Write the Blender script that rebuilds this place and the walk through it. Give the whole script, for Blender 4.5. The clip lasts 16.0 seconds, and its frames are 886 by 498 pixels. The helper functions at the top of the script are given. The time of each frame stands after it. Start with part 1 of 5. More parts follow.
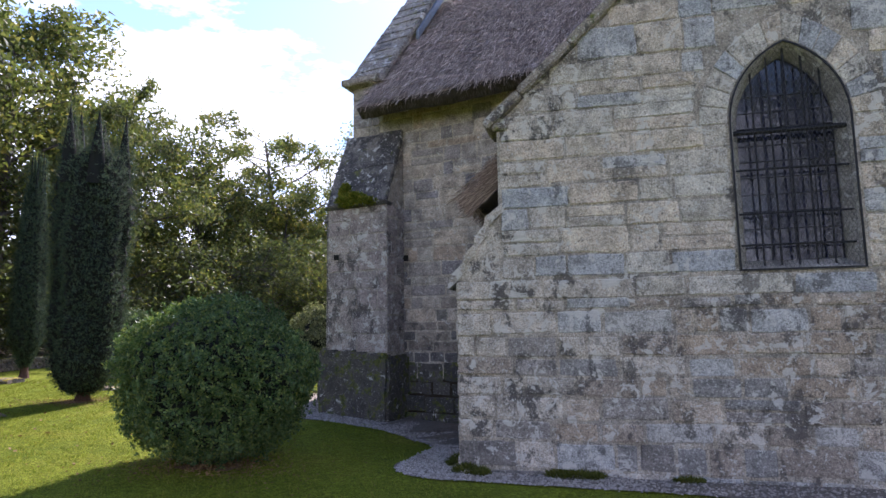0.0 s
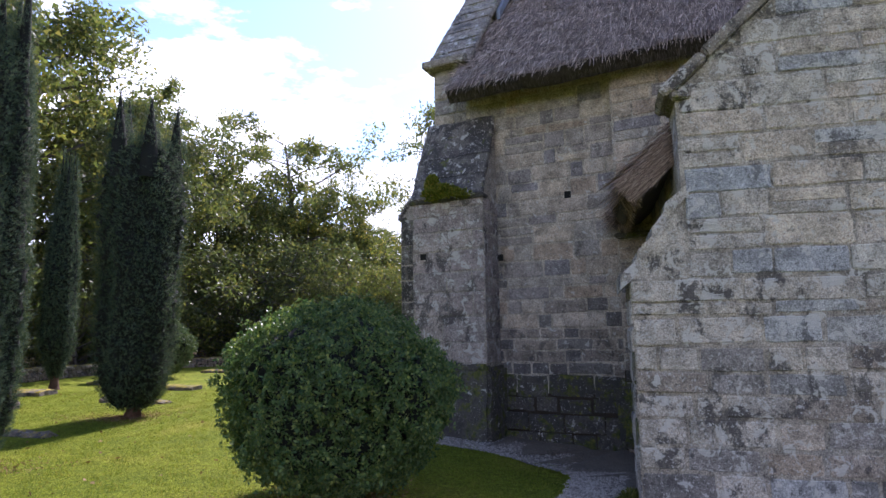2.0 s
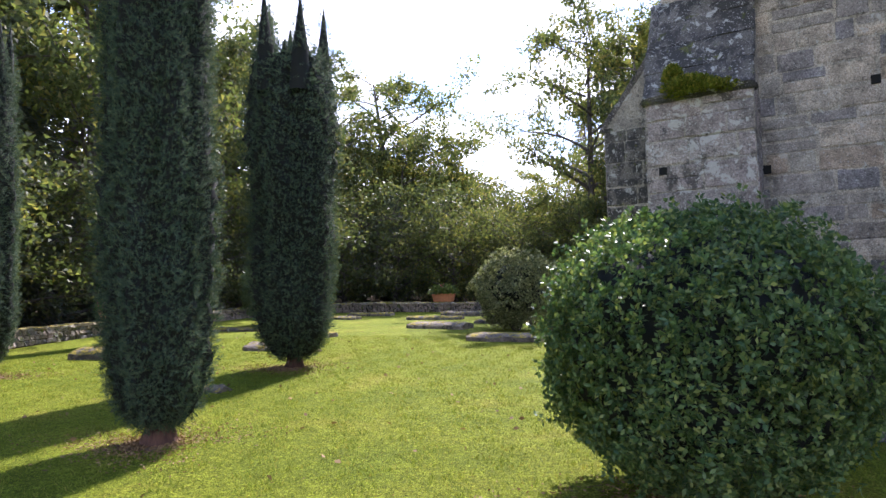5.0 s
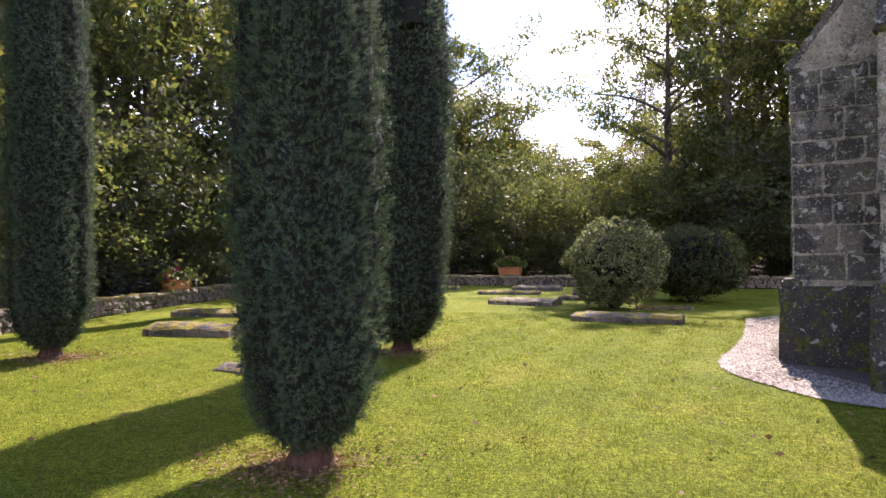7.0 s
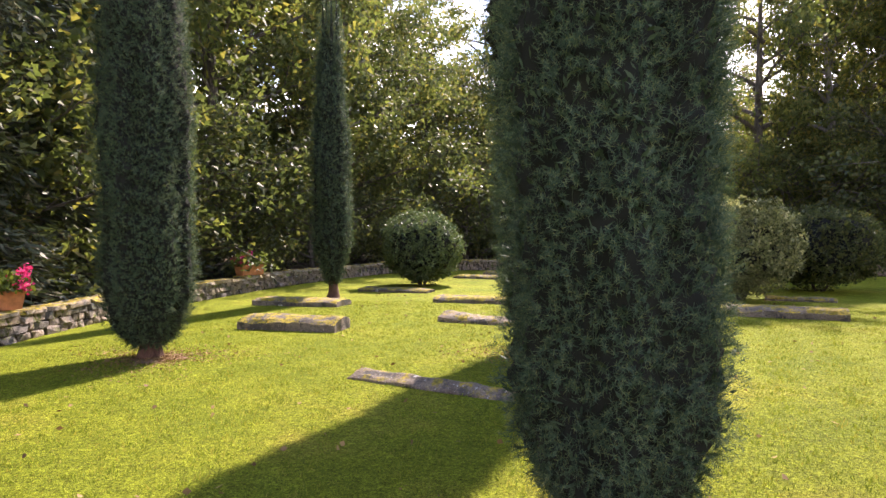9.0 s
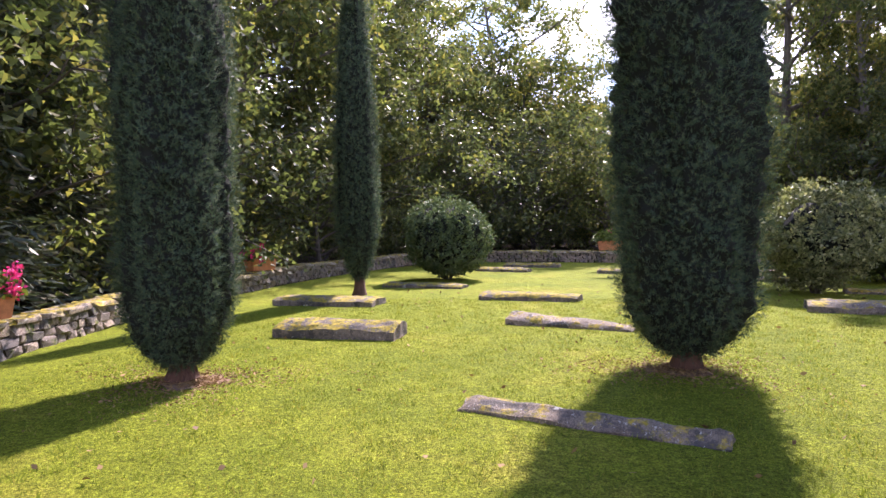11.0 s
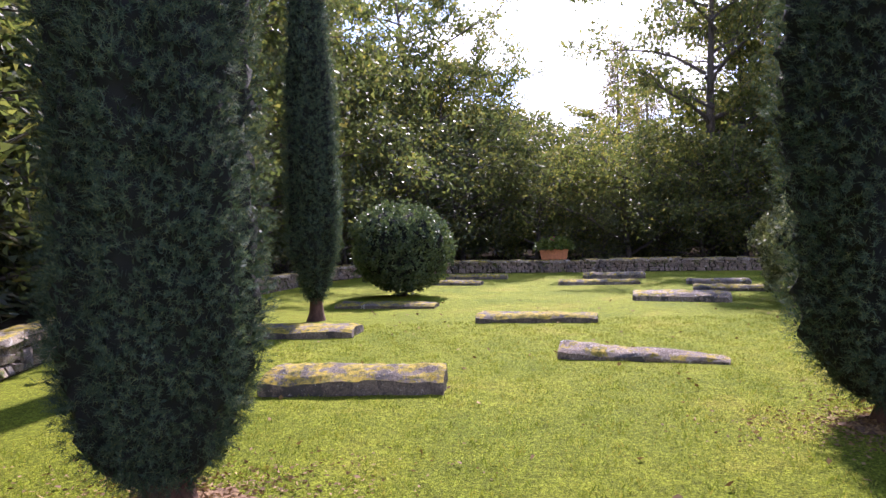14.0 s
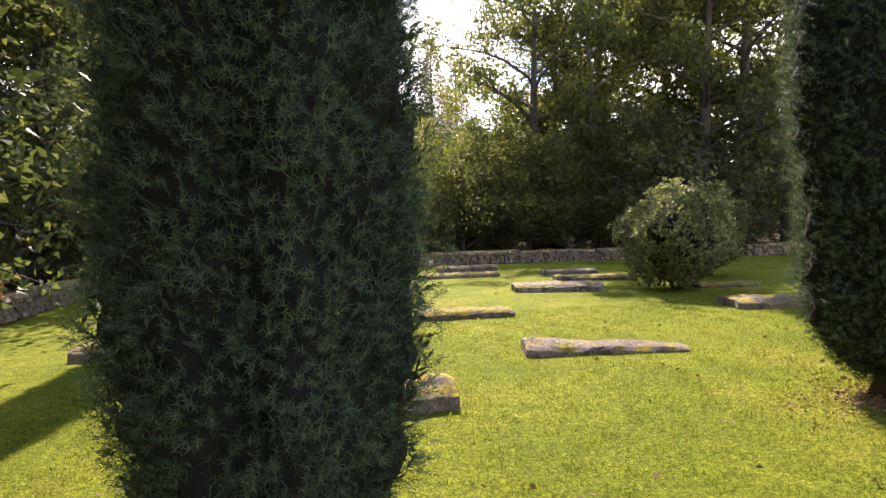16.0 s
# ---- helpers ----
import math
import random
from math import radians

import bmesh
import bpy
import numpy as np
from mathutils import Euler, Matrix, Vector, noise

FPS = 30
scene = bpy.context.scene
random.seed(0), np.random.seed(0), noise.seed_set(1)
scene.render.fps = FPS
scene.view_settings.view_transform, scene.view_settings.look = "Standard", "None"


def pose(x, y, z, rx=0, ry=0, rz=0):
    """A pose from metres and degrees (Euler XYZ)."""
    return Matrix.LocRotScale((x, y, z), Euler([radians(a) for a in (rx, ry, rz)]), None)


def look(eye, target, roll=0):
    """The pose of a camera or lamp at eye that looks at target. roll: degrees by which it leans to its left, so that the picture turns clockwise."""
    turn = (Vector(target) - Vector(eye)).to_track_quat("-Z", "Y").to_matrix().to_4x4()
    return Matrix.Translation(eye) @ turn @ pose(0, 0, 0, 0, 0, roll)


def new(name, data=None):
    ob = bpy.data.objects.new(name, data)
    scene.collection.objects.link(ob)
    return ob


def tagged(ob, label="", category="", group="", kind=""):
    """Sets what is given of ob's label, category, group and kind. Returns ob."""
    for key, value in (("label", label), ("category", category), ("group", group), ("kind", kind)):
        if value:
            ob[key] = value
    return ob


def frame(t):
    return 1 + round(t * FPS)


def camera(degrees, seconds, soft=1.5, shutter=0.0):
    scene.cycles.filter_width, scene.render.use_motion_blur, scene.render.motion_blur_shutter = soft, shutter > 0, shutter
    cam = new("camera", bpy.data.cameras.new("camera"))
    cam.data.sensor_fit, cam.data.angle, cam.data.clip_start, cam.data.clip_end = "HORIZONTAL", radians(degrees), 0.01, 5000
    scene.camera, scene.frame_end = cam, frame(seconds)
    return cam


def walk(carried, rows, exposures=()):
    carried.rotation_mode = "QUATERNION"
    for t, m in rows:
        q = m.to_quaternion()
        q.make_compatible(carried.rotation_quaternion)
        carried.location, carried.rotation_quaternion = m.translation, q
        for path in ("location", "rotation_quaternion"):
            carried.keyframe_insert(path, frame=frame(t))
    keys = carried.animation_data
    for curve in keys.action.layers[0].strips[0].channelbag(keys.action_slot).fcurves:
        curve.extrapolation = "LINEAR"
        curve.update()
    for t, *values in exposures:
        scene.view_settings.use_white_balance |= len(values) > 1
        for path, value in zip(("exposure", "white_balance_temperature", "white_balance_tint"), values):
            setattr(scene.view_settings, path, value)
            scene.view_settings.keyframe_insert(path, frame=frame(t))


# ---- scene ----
cam = camera(72.4, 16.0)
METRES, EYE, TILT, LEAN, TURN = 16.5, 1.5, 0.0, 0.0, 0.0
ROWS = [
    (0.0, 0.0, 0.0, 0.0, 0.1, 7.03, 0.85),
    (0.5, -0.0282, 0.0166, -0.0007, 0.36, 6.96, 0.64),
    (1.0, -0.0544, 0.0334, 0.0017, 0.77, 7.04, 0.73),
    (1.5, -0.0753, 0.0534, 0.0011, 0.99, 7.11, 1.06),
    (2.0, -0.1003, 0.0729, 0.0022, 0.35, 7.65, 0.94),
    (2.5, -0.1293, 0.0895, 0.0035, -0.98, 8.54, 0.54),
    (3.0, -0.1569, 0.1087, -0.0001, -0.53, 8.79, 0.73),
    (3.5, -0.1828, 0.1257, -0.0009, 0.28, 8.88, 1.0),
    (4.0, -0.2053, 0.1426, -0.0003, 2.05, 6.29, 1.11),
    (4.5, -0.2246, 0.1706, -0.0036, 4.7, 4.27, 1.36),
    (5.0, -0.247, 0.1933, -0.0063, 6.5, 2.97, 1.29),
    (7.5, -0.3734, 0.2895, -0.0048, 10.21, 0.18, 0.63),
    (8.0, -0.3993, 0.3035, -0.0048, 11.1, -0.06, 0.64),
    (8.5, -0.427, 0.3195, -0.0028, 11.76, -0.76, 0.61),
    (9.0, -0.4557, 0.3405, -0.0026, 12.69, -1.22, 0.65),
    (9.5, -0.4814, 0.3578, -0.0046, 13.99, -1.72, 0.79),
    (12.0, -0.5945, 0.4621, -0.0031, 7.04, -2.09, 1.46),
    (12.5, -0.6144, 0.4848, -0.0037, 5.11, -1.91, 1.54),
    (13.0, -0.6377, 0.5058, -0.0025, 3.83, -1.62, 1.24),
    (13.5, -0.6606, 0.5259, -0.0037, 3.15, -1.5, 1.3),
    (14.0, -0.6817, 0.5385, -0.0029, -0.14, -1.43, 1.47),
    (14.5, -0.7062, 0.5522, -0.0011, -8.3, -1.58, 1.6),
    (15.0, -0.7294, 0.5675, -0.0038, -12.82, -1.93, 1.77),
    (15.5, -0.7551, 0.5846, -0.0043, -17.62, -2.18, 1.81),
    (16.0, -0.7859, 0.6059, -0.0031, -19.66, -2.37, 1.38),
]
walk(cam, [(t, pose(0, 0, EYE, TILT, LEAN, TURN) @ pose(METRES * x, METRES * y, METRES * z, 90 + pitch, roll, yaw)) for t, x, y, z, yaw, pitch, roll in ROWS],
     exposures=[(0.0, 1.41, 5770, 25), (2.5, 1.32, 5720, 25), (3.5, 1.56, 5620, 23), (5.0, 1.79, 5770, 23), (7.5, 1.84, 6250, 32), (8.5, 1.86, 6250, 32), (9.0, 2.19, 6900, 25), (9.5, 2.44, 6800, 26), (9.8, 2.44, 6700, 27), (12.0, 1.92, 5820, 35), (15.5, 1.89, 5820, 35), (16.0, 1.99, 6900, 23)])

# ---- world, sun, exposure ----
SUN_AZ, SUN_EL = 14.0, 44.0
world = bpy.data.worlds.new("world")
scene.world = world
world.use_nodes = True
wt = world.node_tree
wt.nodes.clear()
w_out = wt.nodes.new("ShaderNodeOutputWorld")
w_bg = wt.nodes.new("ShaderNodeBackground")
w_bg.inputs["Strength"].default_value = 0.115
w_sky = wt.nodes.new("ShaderNodeTexSky")
w_sky.sky_type, w_sky.sun_disc = "NISHITA", False
w_sky.sun_elevation, w_sky.sun_rotation = radians(SUN_EL), radians(SUN_AZ)
w_sky.air_density, w_sky.dust_density, w_sky.ozone_density = 1.0, 0.3, 1.3
w_co = wt.nodes.new("ShaderNodeTexCoord")
w_map = wt.nodes.new("ShaderNodeMapping")
w_map.inputs["Scale"].default_value = (1.0, 1.6, 3.2)
w_noise = wt.nodes.new("ShaderNodeTexNoise")
w_noise.inputs["Scale"].default_value, w_noise.inputs["Detail"].default_value = 4.2, 10.0
w_noise.inputs["Roughness"].default_value = 0.58
w_ramp = wt.nodes.new("ShaderNodeValToRGB")
w_ramp.color_ramp.elements[0].position, w_ramp.color_ramp.elements[1].position = 0.455, 0.6
w_mix = wt.nodes.new("ShaderNodeMixRGB")
w_mix.inputs[2].default_value = (8.6, 8.8, 9.2, 1)
w_turn = wt.nodes.new("ShaderNodeMapping")
w_turn.inputs["Rotation"].default_value = (0, 0, radians(17))
wt.links.new(w_co.outputs["Generated"], w_turn.inputs["Vector"])
wt.links.new(w_turn.outputs["Vector"], w_map.inputs["Vector"])
wt.links.new(w_map.outputs["Vector"], w_noise.inputs["Vector"])
w_sep = wt.nodes.new("ShaderNodeSeparateXYZ")
wt.links.new(w_co.outputs["Generated"], w_sep.inputs["Vector"])
w_haze = wt.nodes.new("ShaderNodeMath")
w_haze.operation = "MULTIPLY_ADD"
w_haze.inputs[1].default_value, w_haze.inputs[2].default_value = -0.66, 0.25
wt.links.new(w_sep.outputs["Z"], w_haze.inputs[0])
w_add = wt.nodes.new("ShaderNodeMath")
w_add.operation = "ADD"
wt.links.new(w_noise.outputs["Fac"], w_add.inputs[0])
wt.links.new(w_haze.outputs["Value"], w_add.inputs[1])
wt.links.new(w_add.outputs["Value"], w_ramp.inputs["Fac"])
wt.links.new(w_ramp.outputs["Color"], w_mix.inputs[0])
wt.links.new(w_sky.outputs["Color"], w_mix.inputs[1])
wt.links.new(w_mix.outputs["Color"], w_bg.inputs["Color"])
wt.links.new(w_bg.outputs["Background"], w_out.inputs["Surface"])

sun_data = bpy.data.lights.new("sun", "SUN")
sun_data.energy, sun_data.angle, sun_data.color = 3.5, radians(0.6), (1.0, 0.93, 0.80)
sun = new("sun", sun_data)
sun_dir = Vector((math.sin(radians(SUN_AZ)) * math.cos(radians(SUN_EL)), math.cos(radians(SUN_AZ)) * math.cos(radians(SUN_EL)), math.sin(radians(SUN_EL))))
sun.matrix_basis = look(sun_dir * 60, (0, 0, 0))


# ---- materials ----
def nodes_of(name):
    m = bpy.data.materials.new(name)
    m.use_nodes = True
    return m, m.node_tree, m.node_tree.nodes["Principled BSDF"]


def noise_tex(t, scale, detail=4.0, rough=0.55, vec=None, distortion=0.0):
    n = t.nodes.new("ShaderNodeTexNoise")
    n.inputs["Scale"].default_value, n.inputs["Detail"].default_value = scale, detail
    n.inputs["Roughness"].default_value, n.inputs["Distortion"].default_value = rough, distortion
    if vec is not None:
        t.links.new(vec, n.inputs["Vector"])
    return n.outputs["Fac"]


def ramp(t, fac, stops, stepped=False):
    r = t.nodes.new("ShaderNodeValToRGB")
    while len(r.color_ramp.elements) < len(stops):
        r.color_ramp.elements.new(0.5)
    for e, (p, c) in zip(r.color_ramp.elements, stops):
        e.position, e.color = p, (*c, 1) if len(c) == 3 else c
    if stepped:
        r.color_ramp.interpolation = "CONSTANT"
    t.links.new(fac, r.inputs["Fac"])
    return r.outputs["Color"]


def grey(v):
    return (v, v, v)


def mixc(t, fac, a, b, blend="MIX"):
    n = t.nodes.new("ShaderNodeMixRGB")
    n.blend_type = blend
    for sock, v in zip(n.inputs, (fac, a, b)):
        if isinstance(v, (int, float)):
            sock.default_value = v
        elif isinstance(v, tuple):
            sock.default_value = (*v, 1)
        else:
            t.links.new(v, sock)
    return n.outputs["Color"]


def bump(t, bsdf, height, strength=0.4, distance=0.02):
    b = t.nodes.new("ShaderNodeBump")
    b.inputs["Strength"].default_value, b.inputs["Distance"].default_value = strength, distance
    t.links.new(height, b.inputs["Height"])
    t.links.new(b.outputs["Normal"], bsdf.inputs["Normal"])


def position(t):
    return t.nodes.new("ShaderNodeNewGeometry").outputs["Position"]


def stretched(t, vec, s):
    m = t.nodes.new("ShaderNodeMapping")
    m.inputs["Scale"].default_value = s
    t.links.new(vec, m.inputs["Vector"])
    return m.outputs["Vector"]


def stone_material(name, tones, lichen=0.5, soot=0.5, moss=0.0, rand=True, flat_moss=False):
    """Old granite and sandstone: a tone for each block, grain, pale lichen blotches, black crust, some moss."""
    m, t, b = nodes_of(name)
    p = position(t)
    if rand:
        tone = t.nodes.new("ShaderNodeObjectInfo").outputs["Random"]
        base = ramp(t, tone, [(i / len(tones), c) for i, c in enumerate(tones)], True)
    else:
        base = ramp(t, noise_tex(t, 1.6, 3, 0.5, p), [(0.3 + 0.4 * i / max(1, len(tones) - 1), c) for i, c in enumerate(tones)])
    cloud = noise_tex(t, 5.0, 6, 0.65, p)
    base = mixc(t, 0.75, base, ramp(t, cloud, [(0.32, grey(0.27)), (0.68, grey(0.85))]), "OVERLAY")
    grain = noise_tex(t, 85.0, 4, 0.75, p)
    base = mixc(t, 0.5, base, ramp(t, grain, [(0.36, grey(0.12)), (0.64, grey(0.92))]), "OVERLAY")
    flecks = noise_tex(t, 42.0, 5, 0.8, p)
    base = mixc(t, 0.55, base, ramp(t, flecks, [(0.36, grey(0.15)), (0.64, grey(0.88))]), "OVERLAY")
    pits = ramp(t, noise_tex(t, 28.0, 4, 0.7, p), [(0.36, grey(1)), (0.41, grey(0))])
    base = mixc(t, mixc(t, 1.0, pits, grey(0.7), "MULTIPLY"), base, (0.07, 0.062, 0.052))
    crust = ramp(t, noise_tex(t, 2.6, 9, 0.74, stretched(t, p, (1, 1, 0.75))), [(0.615 - 0.1 * soot, grey(0)), (0.66 - 0.1 * soot, grey(1))])
    base = mixc(t, mixc(t, 1.0, crust, grey(min(1.0, 0.45 + 0.45 * soot)), "MULTIPLY"), base, (0.06, 0.055, 0.052))
    spots = ramp(t, noise_tex(t, 6.0, 6, 0.66, p, 0.5), [(0.625 - 0.1 * lichen, grey(0)), (0.65 - 0.1 * lichen, grey(1))])
    base = mixc(t, mixc(t, 1.0, spots, grey(0.8), "MULTIPLY"), base, (0.55, 0.53, 0.48))
    dots = ramp(t, noise_tex(t, 34.0, 3, 0.6, p), [(0.635 - 0.06 * lichen, grey(0)), (0.66 - 0.06 * lichen, grey(1))])
    base = mixc(t, mixc(t, 1.0, dots, grey(0.6), "MULTIPLY"), base, (0.57, 0.55, 0.51))
    if moss:
        gm = ramp(t, noise_tex(t, 5.0, 7, 0.7, p), [(0.6 - 0.25 * moss, grey(0)), (0.68 - 0.25 * moss, grey(1))])
        if flat_moss:
            sep = t.nodes.new("ShaderNodeSeparateXYZ")
            t.links.new(t.nodes.new("ShaderNodeNewGeometry").outputs["True Normal"], sep.inputs[0])
            gm = mixc(t, 1.0, gm, ramp(t, sep.outputs["Z"], [(0.25, grey(0)), (0.6, grey(1))]), "MULTIPLY")
        tints = [(0.35, (0.03, 0.042, 0.01)), (0.5, (0.085, 0.1, 0.018)), (0.66, (0.2, 0.19, 0.03))]
        if flat_moss:
            tints = [(0.35, (0.07, 0.075, 0.012)), (0.5, (0.27, 0.21, 0.018)), (0.66, (0.52, 0.36, 0.025))]
        base = mixc(t, gm, base, ramp(t, noise_tex(t, 16, 5, 0.7, p), tints))
    t.links.new(base, b.inputs["Base Color"])
    b.inputs["Roughness"].default_value = 0.92
    h = mixc(t, 0.5, noise_tex(t, 14.0, 8, 0.7, p), grain)
    bump(t, b, h, 1.0, 0.025)
    return m


STONE_GABLE = stone_material("gable stone", [(0.3, 0.3, 0.3), (0.4, 0.345, 0.275), (0.43, 0.395, 0.335), (0.33, 0.325, 0.315), (0.45, 0.385, 0.3), (0.36, 0.325, 0.27), (0.29, 0.295, 0.3), (0.41, 0.345, 0.27)], 0.5, 0.55)
STONE_RUBBLE = stone_material("rough wall stone", [(0.21, 0.2, 0.185), (0.36, 0.3, 0.235), (0.32, 0.305, 0.28), (0.24, 0.215, 0.19), (0.4, 0.355, 0.295), (0.27, 0.225, 0.18), (0.34, 0.335, 0.32), (0.3, 0.24, 0.18)], 0.6, 0.7)
STONE_NAVE = stone_material("nave stone", [(0.25, 0.22, 0.2), (0.36, 0.3, 0.235), (0.4, 0.34, 0.27), (0.21, 0.19, 0.185), (0.33, 0.29, 0.24), (0.42, 0.345, 0.26), (0.28, 0.245, 0.21), (0.34, 0.265, 0.195)], 0.14, 0.3)
# darker stone tones for the lower courses
STONE_LOW = stone_material("dark low-course stone", [(0.12, 0.108, 0.1), (0.22, 0.185, 0.15), (0.16, 0.145, 0.13), (0.28, 0.235, 0.185)], 0.2, 0.6)
STONE_BUTT = stone_material("buttress stone", [(0.27, 0.222, 0.2), (0.31, 0.26, 0.225), (0.24, 0.205, 0.185)], 0.6, 0.75)
STONE_QUOIN = stone_material("lichened quoin stone", [(0.38, 0.335, 0.275), (0.31, 0.275, 0.23), (0.4, 0.355, 0.295)], 0.75, 0.95)
STONE_DARK = stone_material("black crusted stone", [(0.13, 0.115, 0.1), (0.17, 0.15, 0.13)], 0.35, 1.3, 0.1)
STONE_PLINTH = stone_material("mossy plinth stone", [(0.065, 0.06, 0.053), (0.095, 0.086, 0.073)], 0.1, 1.0, 0.36)
STONE_MOSSY = stone_material("green stained stone", [(0.2, 0.18, 0.14), (0.26, 0.235, 0.19)], 0.2, 0.8, 0.55)
STONE_GREEN = stone_material("moss covered stone", [(0.09, 0.085, 0.065), (0.12, 0.11, 0.085)], 0.0, 1.1, 0.6)
STONE_SLAB = stone_material("grave slab stone", [(0.22, 0.17, 0.135), (0.17, 0.13, 0.1), (0.25, 0.195, 0.155)], -0.1, 0.9, 0.4, True, True)
STONE_SLAB_MOSS = stone_material("mossy grave slab stone", [(0.19, 0.15, 0.12), (0.15, 0.118, 0.095)], -0.3, 0.9, 0.66, True, True)
STONE_COPING = stone_material("coping stone", [(0.24, 0.205, 0.165), (0.2, 0.17, 0.135)], 0.5, 0.85, 0.15)
STONE_DRY = stone_material("dry wall stone", [(0.15, 0.12, 0.1), (0.21, 0.165, 0.135), (0.26, 0.205, 0.16), (0.13, 0.112, 0.1), (0.22, 0.165, 0.125)], -0.2, 0.7, 0.25)
STONE_DRY_CAP = stone_material("mossy wall cap stone", [(0.22, 0.18, 0.145), (0.27, 0.215, 0.165)], 0.2, 0.6, 0.7, True, True)
STONE_DRESSED = stone_material("dressed window stone", [(0.25, 0.23, 0.2), (0.29, 0.26, 0.215)], 0.2, 0.4)


def mortar_material(name, a, b_, crust_amount=0.3):
    m, t, b = nodes_of(name)
    p = position(t)
    c = ramp(t, noise_tex(t, 2.2, 7, 0.65, p), [(0.3, a), (0.7, b_)])
    g = noise_tex(t, 60, 4, 0.7, p)
    c = mixc(t, 0.45, c, ramp(t, g, [(0.3, grey(0.3)), (0.7, grey(0.8))]), "OVERLAY")
    s = ramp(t, noise_tex(t, 1.7, 7, 0.7, p), [(0.52, grey(0)), (0.68, grey(1))])
    c = mixc(t, mixc(t, 1.0, s, grey(crust_amount), "MULTIPLY"), c, (0.05, 0.048, 0.045))
    t.links.new(c, b.inputs["Base Color"])
    b.inputs["Roughness"].default_value = 0.95
    bump(t, b, mixc(t, 0.5, g, noise_tex(t, 12, 6, 0.7, p)), 0.7, 0.02)
    return m


MORTAR = stone_material("lime mortar", [(0.22, 0.2, 0.17), (0.33, 0.285, 0.225), (0.26, 0.235, 0.2)], 0.35, 0.7, 0.0, False)
MORTAR_NAVE = stone_material("nave mortar", [(0.3, 0.26, 0.205), (0.4, 0.345, 0.27), (0.35, 0.305, 0.24)], 0.12, 0.3, 0.0, False)
EARTH = mortar_material("dark packed earth", (0.035, 0.028, 0.02), (0.07, 0.055, 0.04), 0.3)
EARTH.node_tree.nodes["Principled BSDF"].inputs["Specular IOR Level"].default_value = 0.0


def thatch_material(name, k=1.0, warm=1.0):
    m, t, b = nodes_of(name)
    co = t.nodes.new("ShaderNodeTexCoord").outputs["Object"]
    fib = noise_tex(t, 38, 5, 0.75, stretched(t, co, (1.0, 0.16, 0.16)))
    clump = noise_tex(t, 4.5, 6, 0.7, co)
    c = ramp(t, fib, [(q, (r_ * k * warm, g_ * k, b_ * k / warm)) for q, (r_, g_, b_) in ((0.32, (0.1, 0.08, 0.068)), (0.52, (0.35, 0.28, 0.235)), (0.7, (0.72, 0.6, 0.52)))])
    c = mixc(t, 0.75, c, ramp(t, clump, [(0.34, grey(0.18)), (0.66, grey(0.82))]), "OVERLAY")
    tone = t.nodes.new("ShaderNodeNewGeometry").outputs["Random Per Island"]
    # mixed straw tones; the palest also stand for glints of grazing sun
    c = mixc(t, 0.65, c, ramp(t, tone, [(q, (r_ * k * warm, g_ * k, b_ * k / warm)) for q, (r_, g_, b_) in ((0, (0.07, 0.056, 0.05)), (0.5, (0.26, 0.21, 0.185)), (0.78, (0.58, 0.48, 0.42)), (1, (0.9, 0.8, 0.71)))]))
    t.links.new(c, b.inputs["Base Color"])
    b.inputs["Roughness"].default_value = 0.9
    bump(t, b, mixc(t, 0.5, fib, clump), 0.9, 0.04)
    return m


THATCH = thatch_material("weathered thatch", 1.1, 1.04)
# dark copy of the thatch: the shade under the eaves is in its colour
THATCH_SHADED = thatch_material("thatch in painted eave shade", 0.22)
THATCH_OLD = thatch_material("old brown thatch", 0.7, 1.15)


def leaf_material(name, dark, light, gloss=0.45, through_amount=0.35, yellow=None, spec=0.5):
    m, t, b = nodes_of(name)
    g = t.nodes.new("ShaderNodeNewGeometry")
    stops = [(0.0, dark), (0.75, light)]
    if yellow:
        stops = [(0.0, dark), (0.7, light), (0.97, yellow)]
    c = ramp(t, g.outputs["Random Per Island"], stops)
    patch = mixc(t, 0.45, noise_tex(t, 0.9, 3, 0.5, g.outputs["Position"]), noise_tex(t, 9.0, 2, 0.5, g.outputs["Position"]))
    c = mixc(t, 0.5, c, ramp(t, patch, [(0.3, grey(0.3)), (0.7, grey(0.72))]), "OVERLAY")
    t.links.new(c, b.inputs["Base Color"])
    b.inputs["Roughness"].default_value = gloss
    b.inputs["Specular IOR Level"].default_value = spec
    tr = t.nodes.new("ShaderNodeBsdfTranslucent")
    t.links.new(mixc(t, 1.0, c, (1.2, 1.25, 0.7), "MULTIPLY"), tr.inputs["Color"])
    mx = t.nodes.new("ShaderNodeMixShader")
    mx.inputs[0].default_value = through_amount
    t.links.new(b.outputs[0], mx.inputs[1])
    t.links.new(tr.outputs[0], mx.inputs[2])
    t.links.new(mx.outputs[0], t.nodes["Material Output"].inputs["Surface"])
    return m


LEAF_OAK = leaf_material("oak leaves", (0.055, 0.072, 0.028), (0.13, 0.15, 0.052), 0.5, 0.6, (0.22, 0.19, 0.06), 0.3)
LEAF_YELLOW = leaf_material("turning leaves", (0.07, 0.09, 0.028), (0.175, 0.185, 0.055), 0.5, 0.6, (0.3, 0.24, 0.065), 0.3)
LEAF_DARK = leaf_material("dark wood leaves", (0.045, 0.06, 0.028), (0.105, 0.125, 0.052), 0.48, 0.52, (0.16, 0.15, 0.055), 0.4)
LEAF_LAUREL = leaf_material("laurel leaves", (0.03, 0.07, 0.026), (0.115, 0.175, 0.06), 0.43, 0.34, (0.23, 0.26, 0.075), 0.3)
